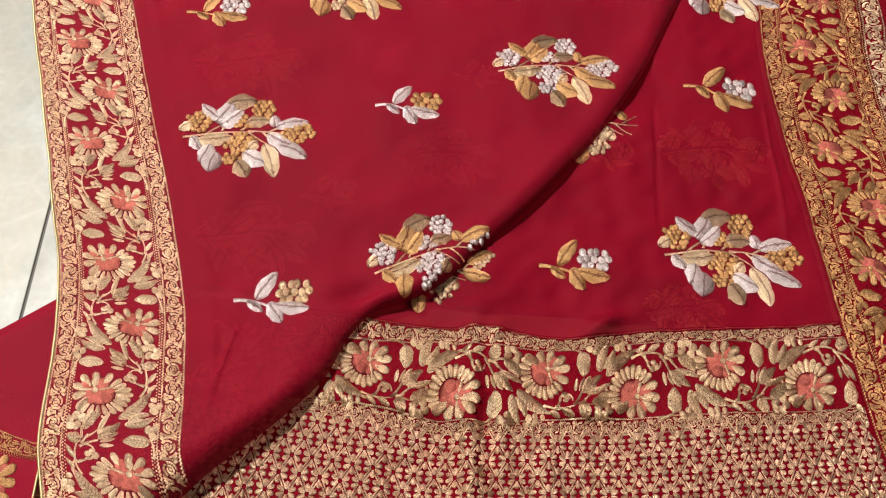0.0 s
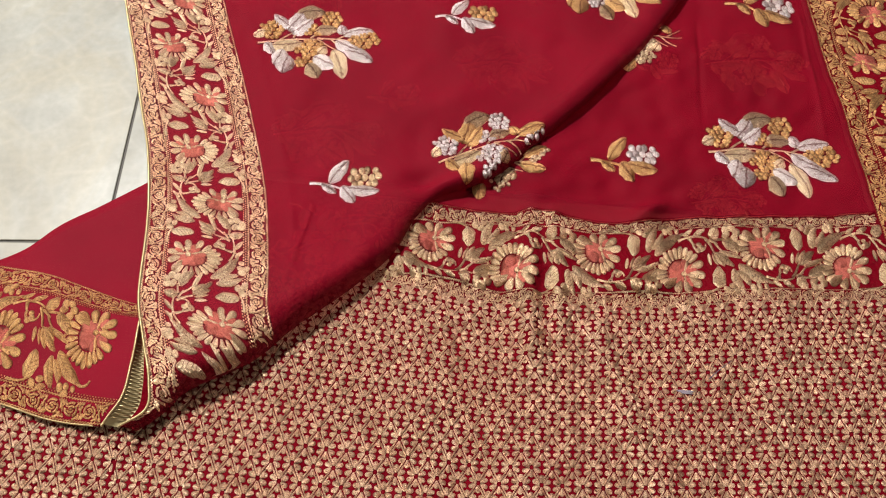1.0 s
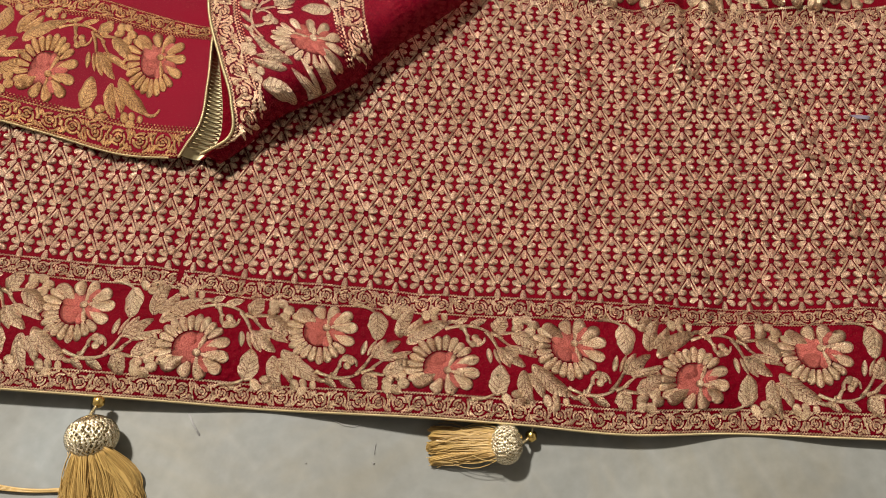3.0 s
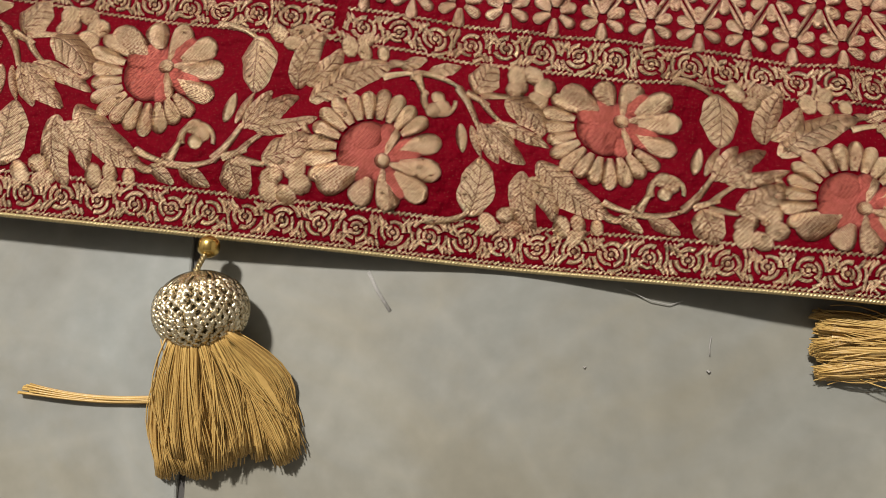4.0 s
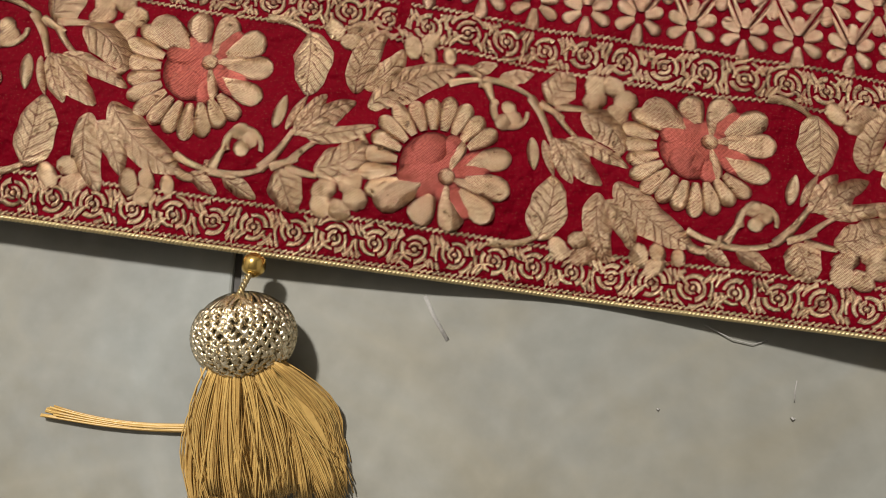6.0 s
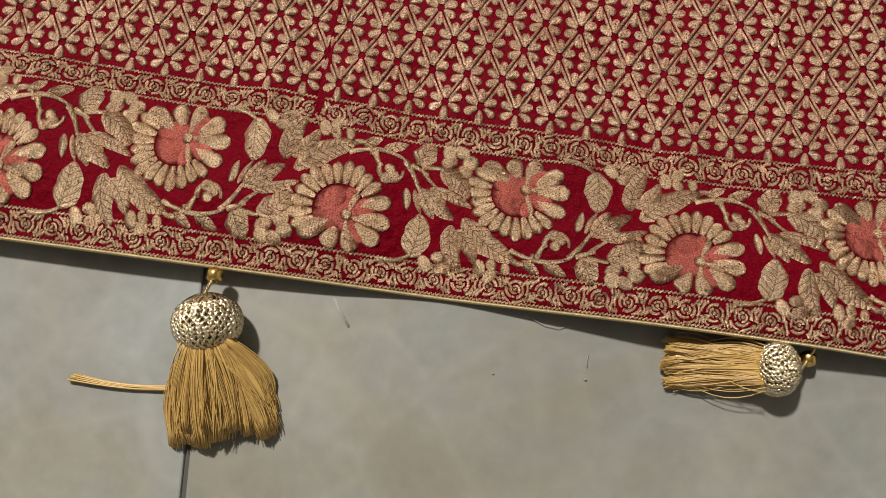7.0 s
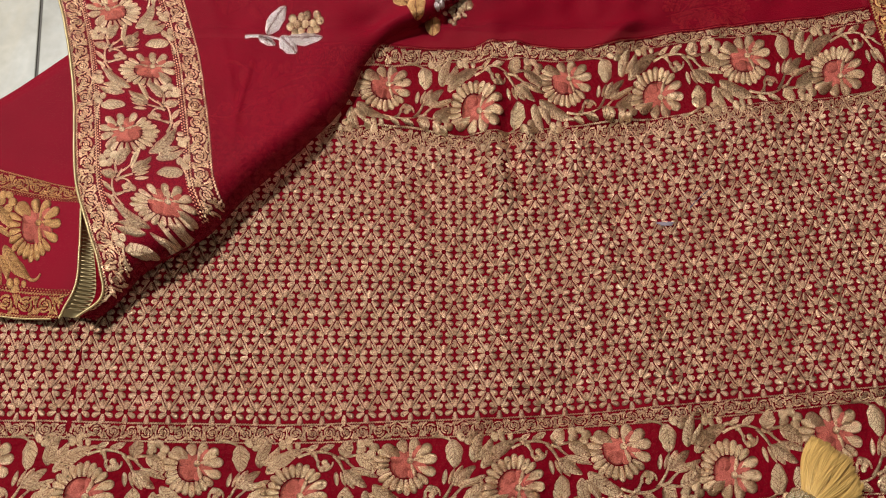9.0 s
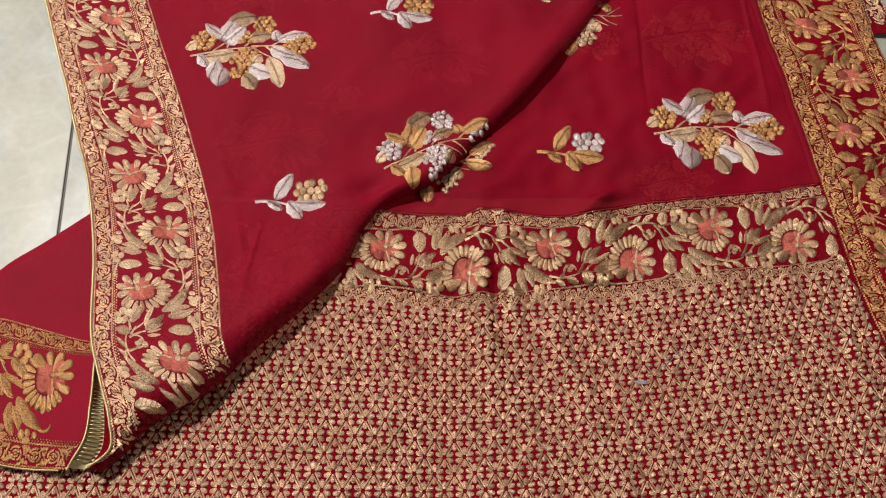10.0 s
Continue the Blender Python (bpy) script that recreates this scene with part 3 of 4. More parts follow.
def flower(o, x, y, kx, ky, tone):
    """A border blossom: a fan of narrow ribs, broad lobes, rose petals round a gold eye."""
    def ray(cx, cy, ang, r0, r1, w, mat, curl=0, h=0.0007, base=0.00012):
        ca, sa = math.cos(radians(ang)), math.sin(radians(ang))
        dx, dy = kx * ca, ky * sa
        o.stroke(x + (cx + r0 * ca) * Q * kx, y + (cy + r0 * sa) * Q * ky, math.degrees(math.atan2(dy, dx)), (r1 - r0) * Q * math.hypot(dx, dy), w * Q * abs(kx),
                 curl * (1 if kx * ky > 0 else -1), mat, "petal", h, 6, base)
    for k in range(12):
        ray(-32, 18, 206 - k * 15.0, 108, 206 + 7 * math.sin(k * 1.7), 53, tone)
    for ang, r1, w, curl in ((27, 204, 74, -14), (-4, 198, 78, -12), (-36, 190, 80, 10), (-72, 160, 78, 12), (-108, 156, 80, -12), (-145, 204, 96, -16)):
        ray(-14, 8, ang, 66, r1, w, tone, curl)
    for ang in (72, -12, -82):
        ray(0, 0, ang, 22, 110, 40, tone, 0, 0.0007, 0.0003)
    o.dome(x - 36 * Q * kx, y + 22 * Q * ky, 98 * Q * abs(kx), 96 * Q * abs(ky), 0, COPPER, 0.0005, 16, 0.0002)
    for px, py, rx, ry, ang in ((-52, 66, 60, 50, 40), (-74, -22, 64, 50, -12), (74, 44, 56, 40, 35), (46, -64, 50, 42, -50), (8, 84, 30, 40, 0)):
        o.dome(x + px * Q * kx, y + py * Q * ky, rx * Q * abs(kx), ry * Q * abs(ky), ang * (1 if kx * ky > 0 else -1), COPPER, 0.0008, 14, 0.0003)
    o.dome(x, y, 25 * Q, mat=tone, h=0.0012, base=0.0006, sides=10)


def foliage(o, x, y, kx, ky, tone):
    """The leaves, stems and clovers between two blossoms; a negative ky turns them over."""
    turn_ = 1 if kx * ky > 0 else -1

    def aim(ang):
        return math.degrees(math.atan2(ky * math.sin(radians(ang)), kx * math.cos(radians(ang))))
    for rows, shape, h in ((LEAVES, "leaf", 0.0008), (STEMS, "stem", 0.0006)):
        for px, py, ang, ln, w, curl in rows:
            o.stroke(x + px * Q * kx, y + (py - EYE) * Q * ky, aim(ang), ln * Q * (abs(kx) + abs(ky)) / 2, w * Q * min(abs(kx), abs(ky)) * (1.12 if shape == "leaf" else 1.1), curl * turn_, tone, shape, h, 10)
    for px, py, rx, ry in PETALS:
        o.dome(x + px * Q * kx, y + (py - EYE) * Q * ky, rx * Q * 1.2, ry * Q * 1.2, 37 * px % 180, tone, 0.0008, 9)


EYE = 142


def floral_band(parent, layer, place, start, count, pitch, low, height, keep=None, flip=False, tone=None):
    """Half repeats in a row, every other one turned over; each has its blossom and its foliage."""
    kx, ky = pitch / 1440 / Q * (-1 if flip else 1), height / 505 / Q
    t = tone or GOLD
    for i in range(2 * count):
        a = start + i * pitch / 2
        up = -1 if i % 2 else 1
        b = low + (EYE if up > 0 else 505 - EYE) * Q * ky
        bloom, o = Ornament(layer, place, keep), Ornament(layer, place, keep)
        flower(bloom, a, b, kx, ky * up, t)
        foliage(o, a, b, kx, ky * up, t)
        bloom.link("border_blossom", parent)
        o.link("border_foliage", parent)


def scroll_strip(parent, layer, place, a0, a1, low, high, keep=None, tone=None, beads=0, name="scroll_strip"):
    """A narrow strip of rosettes between scrolling leaves, with a twisted edge line on either side."""
    o = Ornament(layer, place, keep)
    tone = tone or GOLD
    h = high - low
    mid = (low + high) / 2
    pitch = h * 0.86
    n = int((a1 - a0) / pitch)
    for i in range(n):
        a = a0 + (i + 0.5) * pitch
        s = 1 if i % 2 else -1
        for ring, r, w in ((2, 0.14 * h, 0.12), (3, 0.27 * h, 0.14), (5, 0.40 * h, 0.12)):
            for k in range(ring):
                q = k * 2 * math.pi / ring + i * 1.3 + r * 9000 + 0.7 * math.sin(i * 3.7)
                if r > 0.39 * h and abs(math.sin(q + 0.6)) > 0.9:
                    continue
                o.stroke(a + r * math.cos(q), mid + r * math.sin(q), 90 + math.degrees(q), r * {2: 2.5, 3: 1.75, 5: 1.0}[ring], h * w, {2: 160, 3: 112, 5: 57}[ring], tone, "bar", 0.0006, 4)
        o.dome(a, mid, 0.075 * h, mat=tone, h=0.0006, sides=6)
        # fern-like curls between the rosettes
        for k in range(3):
            o.stroke(a + pitch * (0.40 + 0.10 * k), mid - s * h * 0.38, s * (100 - 10 * k), h * (0.24 + 0.10 * k), h * 0.13, -s * 60, tone, "leaf", 0.0006, 3)
            o.stroke(a + pitch * (0.62 - 0.10 * k), mid + s * h * 0.38, -s * (80 + 10 * k), h * (0.20 + 0.08 * k), h * 0.13, -s * 60, tone, "leaf", 0.0006, 3)
    dash = h * 0.13
    for i in range(int((a1 - a0) / dash)):
        a = a0 + i * dash
        for b in (low + h * 0.05, high - h * 0.05):
            o.stroke(a, b - h * 0.03, 32, dash * 1.2, h * 0.085, 0, tone, "bar", 0.0004, 1)
    if beads:
        d = h * 0.14
        for i in range(int((a1 - a0) / d)):
            o.dome(a0 + i * d, high + beads * h * 0.06 if beads > 0 else low + beads * h * 0.06, d * 0.33, mat=tone, h=0.0005, sides=5)
            o.dome(a0 + (i + 0.5) * d, high + beads * h * 0.16 if beads > 0 else low + beads * h * 0.16, d * 0.30, mat=tone, h=0.0005, sides=5)
    return o.link(name, parent)


def net_flower(o, a, b, w, h, tone):
    """One star blossom of the woven net: six petals round a bare eye, and twin ties to the blossoms above."""
    for sx in (-1, 1):
        d = math.atan2(h, sx * w / 2)
        ln = math.hypot(w / 2, h)
        for off in (-1, 1):
            nx, ny = -math.sin(d) * off * w * 0.058, math.cos(d) * off * w * 0.058
            o.stroke(a + math.cos(d) * ln * 0.15 + nx, b + math.sin(d) * ln * 0.15 + ny, math.degrees(d), ln * 0.74, w * 0.122, 0, tone, "bar", 0.0008, 3)
        for sy in (-1, 1):
            o.stroke(a + sx * w * 0.10, b + sy * h * 0.05, sy * 24 if sx > 0 else 180 - sy * 24, w * 0.385, w * 0.262, sx * sy * 10, tone, "petal", 0.0010, 4)
    for sy in (-1, 1):
        o.stroke(a, b + sy * h * 0.13, sy * 90, h * 0.46, w * 0.27, 0, tone, "petal", 0.0010, 4)


# ---- floor and room ----
floor = tagged(new("floor"), "pale grey-beige polished vitrified floor tiles with dark hairline joints", "floor", kind="structure")
bed_v = [(-3, -3, -0.012), (3, -3, -0.012), (3, 3, -0.012), (-3, 3, -0.012), (-3, -3, -0.0012), (3, -3, -0.0012), (3, 3, -0.0012), (-3, 3, -0.0012)]
BOX = [(3, 2, 1, 0), (4, 5, 6, 7), (0, 1, 5, 4), (1, 2, 6, 5), (2, 3, 7, 6), (3, 0, 4, 7)]
mesh_ob("grout_bed", bed_v, BOX, [GROUT], floor, smooth=False)
T = 0.4971


def tile_mesh():
    g, c, d = 0.0009, 0.0007, 0.008
    rings = [(T / 2 - g, -d), (T / 2 - g, -c), (T / 2 - g - c * 0.3, -c * 0.3), (T / 2 - g - c, 0)]
    v = [(sx * r, sy * r, z) for r, z in rings for sx, sy in ((-1, -1), (1, -1), (1, 1), (-1, 1))]
    f = [(4 * k + i, 4 * k + (i + 1) % 4, 4 * k + 4 + (i + 1) % 4, 4 * k + 4 + i) for k in range(3) for i in range(4)] + [(12, 13, 14, 15)]
    me = bpy.data.meshes.new("tile")
    me.from_pydata((np.array(v) * U).tolist(), [], f)
    me.materials.append(TILE)
    return me


# ---- walls and ceiling that close the room ----
HW, HT = 2.1, 2.7


def wall(name, lo, hi, mat, label, category):
    v = [(x, y, z) for z in (lo[2], hi[2]) for x, y in ((lo[0], lo[1]), (hi[0], lo[1]), (hi[0], hi[1]), (lo[0], hi[1]))]
    return tagged(mesh_ob(name, np.array(v) / U, BOX, [mat], smooth=False), label, category, kind="structure")


wall("wall_north", (-HW, HW, 0.002), (HW, HW + 0.12, HT), WALL, "plain cream painted wall", "wall")
wall("wall_south", (-HW, -HW - 0.12, 0.002), (HW, -HW, HT), WALL, "plain cream painted wall", "wall")
wall("wall_east", (HW, -HW - 0.12, 0.002), (HW + 0.12, HW + 0.12, HT), WALL, "plain cream painted wall", "wall")
wall("wall_west", (-HW - 0.12, -HW - 0.12, 0.002), (-HW, HW + 0.12, HT), WALL, "plain cream painted wall", "wall")
wall("ceiling", (-HW - 0.12, -HW - 0.12, HT + 0.002), (HW + 0.12, HW + 0.12, HT + 0.12), WALL, "plain cream painted ceiling", "ceiling")

# ---- the saree: panels ----
saree = empty("saree", "crimson georgette saree with gold brocade borders, folded on the floor", "saree")

pallu = sheet("pallu_panel", LOW, lambda s, y: -0.52 + s * 1.0,
              lambda s, r: end_y(-0.52 + s) + r * (np.where(-0.52 + s < -0.2, 0.135, pallu_top(-0.52 + s) + 0.001) - end_y(-0.52 + s)), 280, 100, DEEP, saree,
              "brocade end panel covered in a gold floral net")
BODY = lambda x, y: LOW(x, y) + 0.0006  # noqa: E731
body = sheet("body_panel", BODY, lambda s, y: (fold_x(y) - 0.03) + s * (side_in(y) + 0.004 - fold_x(y) + 0.03),
             lambda s, r: pallu_top(-0.05 + s * 0.362) - 0.0012 + r * (0.80 - pallu_top(-0.05 + s * 0.362)), 130, 170, RED, saree, "plain crimson georgette with woven flower sprays")
SHEER = lambda x, y: np.maximum(LOW(x, y) - 0.0022, 0.0004)  # noqa: E731
under = sheet("under_panel", SHEER, lambda s, y: out_x(y) + 0.006 + s * (side_in(y) - 0.008 - out_x(y)), lambda s, r: 0.262 + r * 0.53 + 0 * s, 120, 110, UNDER, saree,
              "second crimson layer beneath the sheer one")
upper = sheet("folded_panel", TOP, lambda s, y: out_x(y) + s * (fold_x(y) - out_x(y)), lambda s, r: 0.0555 + r * 0.745 + 0 * s, 170, 230, FOLDED, saree,
              "crimson georgette layer folded back over the end panel")
turned = sheet("turned_panel", TURN_, lambda s, y: -0.6 + s * (turn_right(y) + 0.6), lambda s, r: turn_edge(-0.6 + s * 0.395) + r * (turn_top(-0.6 + s * 0.395) - turn_edge(-0.6 + s * 0.395)), 130, 60, TURNED, saree,
               "crimson corner folded out over the tiles")
side = sheet("side_border_panel", lambda x, y: LOW(x, y) + 0.0012, lambda s, y: side_in(y) + s * 0.090, lambda s, r: -0.03 + r * 0.83 + 0 * s, 34, 260, DEEP, saree,
             "gold brocade side border")

# ---- woven bands ----
SIDE = lambda x, y: LOW(x, y) + 0.0013  # noqa: E731
on_fold = lambda x, y: (x < fold_x(y) - 0.0025) & (y > 0.058)  # noqa: E731
on_turn = lambda x, y: x < turn_right(y) - 0.002  # noqa: E731
bare = lambda x, y: (x < side_in(y) - 0.001) & ~((x < out_x(y) + 0.012) & (y > 0.12))  # noqa: E731

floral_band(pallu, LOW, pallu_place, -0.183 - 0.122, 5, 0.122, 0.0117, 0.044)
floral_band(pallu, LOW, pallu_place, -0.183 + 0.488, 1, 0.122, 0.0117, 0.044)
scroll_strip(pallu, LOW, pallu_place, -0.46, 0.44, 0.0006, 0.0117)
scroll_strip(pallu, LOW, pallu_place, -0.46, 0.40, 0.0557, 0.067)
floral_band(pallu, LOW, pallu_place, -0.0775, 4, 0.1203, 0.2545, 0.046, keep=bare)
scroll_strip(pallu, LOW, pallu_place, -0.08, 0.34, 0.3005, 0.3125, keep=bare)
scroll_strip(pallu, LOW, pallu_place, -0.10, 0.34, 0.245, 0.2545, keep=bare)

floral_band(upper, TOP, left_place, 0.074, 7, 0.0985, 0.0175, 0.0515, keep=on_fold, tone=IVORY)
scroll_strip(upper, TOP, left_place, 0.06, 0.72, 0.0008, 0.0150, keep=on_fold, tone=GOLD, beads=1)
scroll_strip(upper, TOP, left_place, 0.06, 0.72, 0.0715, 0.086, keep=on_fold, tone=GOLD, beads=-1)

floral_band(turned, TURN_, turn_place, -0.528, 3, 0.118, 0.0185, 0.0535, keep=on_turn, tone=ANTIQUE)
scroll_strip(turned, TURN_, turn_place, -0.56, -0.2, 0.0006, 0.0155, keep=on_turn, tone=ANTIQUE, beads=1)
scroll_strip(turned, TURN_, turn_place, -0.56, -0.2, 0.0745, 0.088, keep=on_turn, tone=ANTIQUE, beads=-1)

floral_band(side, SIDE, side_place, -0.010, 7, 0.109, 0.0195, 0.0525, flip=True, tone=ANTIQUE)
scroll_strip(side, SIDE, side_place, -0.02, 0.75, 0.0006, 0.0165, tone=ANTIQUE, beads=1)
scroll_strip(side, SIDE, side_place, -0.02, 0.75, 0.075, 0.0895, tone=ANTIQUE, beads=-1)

# ---- the woven net of star blossoms ----
NW, NH = 0.0129, 0.178 / 16
rest = Ornament(LOW, pallu_place, bare)
single = 0
for j in range(16):
    for i in range(-38, 29):
        a, b = (i + 0.5 * (j % 2)) * NW, 0.067 + (j + 0.5) * NH
        near = -0.30 < a < 0.05 and j < 13
        if near and single < 300:
            o = Ornament(LOW, pallu_place, bare)
            net_flower(o, a, b, NW, NH, NET)
            if o.link("net_blossom", pallu):
                single += 1
        else:
            net_flower(rest, a, b, NW, NH, NET)
rest.link("net_blossoms", pallu, "gold star blossoms woven into a net", "stuff")

# ---- flower sprays ----
def berries(o, cx, cy, rx, ry, mat, step):
    """A raspberry-like head of close knots."""
    n = 0
    for row in range(-4, 5):
        for col in range(-5, 6):
            x, y = (col + 0.5 * (row % 2) + 0.12 * math.sin(row * 5 + col * 3)) * step, (row + 0.1 * math.sin(col * 4 + row)) * step * 0.9
            if (x / rx) ** 2 + (y / ry) ** 2 <= 1.0:
                o.dome(cx + x, cy + y, step * 0.62, step * 0.58, n * 40, mat, 0.0012, 8)
                n += 1


# the large spray, about its middle: leaves from base to tip and width; berry heads and half sizes
SPRAY_LEAVES = [(-76, 50, -123, 90, 24), (-88, 41, -49, 98, 36), (-63, 90, 7, 106, 36), (-75, 30, -25, 72, 30), (-5, 42, 51, 44, 28), (73, 26, 67, 58, 24),
                (77, 24, 153, 40, 26), (-151, 36, -179, 18, 22), (-151, -4, -127, -36, 26), (-135, -14, -53, 0, 28), (-97, -24, -115, -72, 34), (-75, -48, -87, -100, 42),
                (-23, -78, 5, -116, 36), (-5, -48, 47, -76, 38), (47, -26, 75, -106, 36), (55, 6, 121, -30, 30), (83, -32, 153, -64, 32), (31, -18, 9, -40, 24)]
SPRAY_HEADS = [(-131, 43, 35, 24), (39, 82, 28, 26), (-19, -17, 40, 26), (139, 6, 42, 28), (-27, -67, 26, 20), (-13, 46, 24, 18)]


def spray(name, layer, parent, x, y, size, turn, leaf, leaf2, berry, keep=None, label=""):
    """A large oval flower spray: a branching stem with ribbed leaves and berry heads, the cloth bare between."""
    c, s = math.cos(radians(turn)), math.sin(radians(turn))
    q = size / 372

    def place(a, b):
        return x + c * a - s * b * 1.12, y + 0.03 * size + s * a + c * b * 1.12
    o = Ornament(layer, place, keep)
    o.stroke(-172 * q, -6 * q, 14, 190 * q, 7 * q, -16, leaf2, "bar", 0.0006, 9)
    o.stroke(0, 18 * q, -4, 110 * q, 6 * q, -8, leaf2, "bar", 0.0006, 6)
    for sx, sy, ang, ln in ((-110, 8, 38, 60), (-70, 16, 62, 60), (-60, 14, -60, 70), (-20, 18, 40, 50), (0, 16, -42, 70), (40, 14, -50, 60), (60, 12, 30, 60)):
        o.stroke(sx * q, sy * q, ang, ln * q, 7 * q, -ang * 0.3, leaf2, "stem", 0.0006, 5)
    for k, (x0, y0, x1, y1, w) in enumerate(SPRAY_LEAVES):
        ln, ang = math.hypot(x1 - x0, y1 - y0) * 1.06, math.degrees(math.atan2(y1 - y0, x1 - x0))
        bend = 26 * (1 if k % 2 else -1)
        o.stroke(x0 * q, y0 * q, ang - bend / 2, ln * q * 1.12, w * q * 1.4, bend, leaf if (k * 7) % 5 < 3 else leaf2, "leaf", 0.0011, 9, ribs=False)
    for px, py, rx, ry in SPRAY_HEADS:
        berries(o, px * q, py * q, rx * q * 1.12, ry * q * 1.15, berry, 14 * q)
    return o.link(name, parent, label)


def bud(name, layer, parent, x, y, size, turn, leaf, berry, label=""):
    """A small bud on a stem with four leaves, about 380 steps long."""
    q = size / 372
    c, s = math.cos(radians(turn)), math.sin(radians(turn))
    o = Ornament(layer, lambda a, b: (x + c * a - s * b * 1.3, y + s * a + c * b * 1.3))
    o.stroke(0, 0, 5, 190 * q, 18 * q, -30, leaf, "stem", 0.0007, 8)
    o.stroke(100 * q, 5 * q, 55, 150 * q, 70 * q, -15, leaf, "leaf", 0.001, 8, ribs=False)
    o.stroke(60 * q, 0, -30, 90 * q, 42 * q, 0, leaf, "leaf", 0.0009, 7, ribs=False)
    o.stroke(160 * q, -10 * q, -50, 110 * q, 72 * q, 0, leaf, "leaf", 0.001, 8, ribs=False)
    o.stroke(190 * q, -20 * q, -15, 170 * q, 62 * q, 15, leaf, "leaf", 0.001, 8, ribs=False)
    berries(o, 282 * q, 32 * q, 88 * q, 62 * q, berry, 36 * q)
    return o.link(name, parent, label)


clear = lambda x, y: (x > fold_x(y) - 0.004) & (x < fold_x(y) + 0.016)  # noqa: E731
spray("flower_spray", BODY, body, 0.238, 0.3165, 0.108, 2, SILVER, IVORY, ANTIQUE, label="silver and antique gold woven flower spray")
bud("flower_bud", BODY, body, 0.096, 0.2985, 0.053, 2, ANTIQUE, SILVER)
bud("flower_bud", BODY, body, 0.215, 0.480, 0.061, -8, ANTIQUE, SILVER)
spray("flower_spray", BODY, body, 0.262, 0.598, 0.108, 4, SILVER, IVORY, ANTIQUE)
spray("flower_spray", BODY, body, 0.030, 0.280, 0.085, 20, ANTIQUE, GOLD, IVORY, keep=clear)
spray("flower_spray", BODY, body, 0.146, 0.425, 0.10, 10, ANTIQUE, GOLD, IVORY, keep=clear)
bud("flower_bud", TOP, upper, -0.112, 0.246, 0.053, 8, SILVER, GOLD)
bud("flower_bud", TOP, upper, -0.036, 0.424, 0.053, 4, SILVER, ANTIQUE)
spray("flower_spray", TOP, upper, -0.130, 0.382, 0.104, 6, SILVER, IVORY, ANTIQUE)
spray("flower_spray", TOP, upper, 0.107, 0.475, 0.104, 6, ANTIQUE, GOLD, SILVER)
spray("flower_spray", TOP, upper, 0.022, 0.290, 0.098, 20, ANTIQUE, GOLD, SILVER, keep=on_fold)
spray("flower_spray", TOP, upper, -0.072, 0.548, 0.10, 6, ANTIQUE, GOLD, IVORY)
bud("flower_bud", TOP, upper, -0.205, 0.509, 0.053, 8, ANTIQUE, SILVER)
# the sprays of the layer below, faint through the sheer cloth
for gx, gy, gs in ((0.024, 0.386, 0.085), (0.236, 0.412, 0.092), (-0.145, 0.464, 0.095), (-0.11, 0.300, 0.09), (0.20, 0.27, 0.06)):
    spray("under_spray", SHEER, under, gx, gy, gs, 5, IVORY, IVORY, IVORY)
for gx, gy in ((0.128, 0.402), (-0.085, 0.345), (0.022, 0.475), (0.30, 0.36)):
    bud("under_bud", SHEER, under, gx, gy, 0.045, 5, IVORY, IVORY)

# ---- edges: gold cord along the hems ----


def hem(name, pts, parent, r=0.00078):
    """Two metallic plies twisted round each other along the hem."""
    run = np.concatenate([[0], np.cumsum(np.linalg.norm(np.diff(pts, axis=0), axis=1))])
    n = int(run[-1] / 0.0003)
    at = np.linspace(0, run[-1], n)
    line = np.stack([np.interp(at, run, pts[:, k]) for k in range(3)], -1)
    tan = np.gradient(line, axis=0)
    tan /= np.linalg.norm(tan, axis=1)[:, None]
    side_ = np.cross(tan, [0, 0, 1.0])
    ph = at / 0.0019 * 2 * math.pi
    tw = r * 0.36 * (np.cos(ph)[:, None] * side_ + np.sin(ph)[:, None] * np.array([0, 0, 1.0]))
    v, f = tubes([line + tw, line - tw], [r * 0.62, r * 0.62], 5)
    return mesh_ob(name, v, f, [CORD], parent)


xs = np.linspace(-0.5, 0.46, 400)
hem("end_cord", np.stack([xs, end_y(xs), LOW(xs, end_y(xs)) + 0.0002], -1), saree)
ys = np.linspace(0.0555, 0.78, 330)
hem("folded_cord", np.stack([out_x(ys), ys, TOP(out_x(ys), ys)], -1), saree, 0.0010)
xs = np.linspace(-0.55, -0.216, 160)
hem("turned_cord", np.stack([xs, turn_edge(xs), TURN_(xs, turn_edge(xs))], -1), saree)
ys = np.linspace(0.0565, 0.165, 60)
hem("turned_cord", np.stack([turn_right(ys), ys, TURN_(turn_right(ys), ys) + 0.001 + 0.006 * ease((ys - 0.06) / 0.06)], -1), saree, 0.0010)
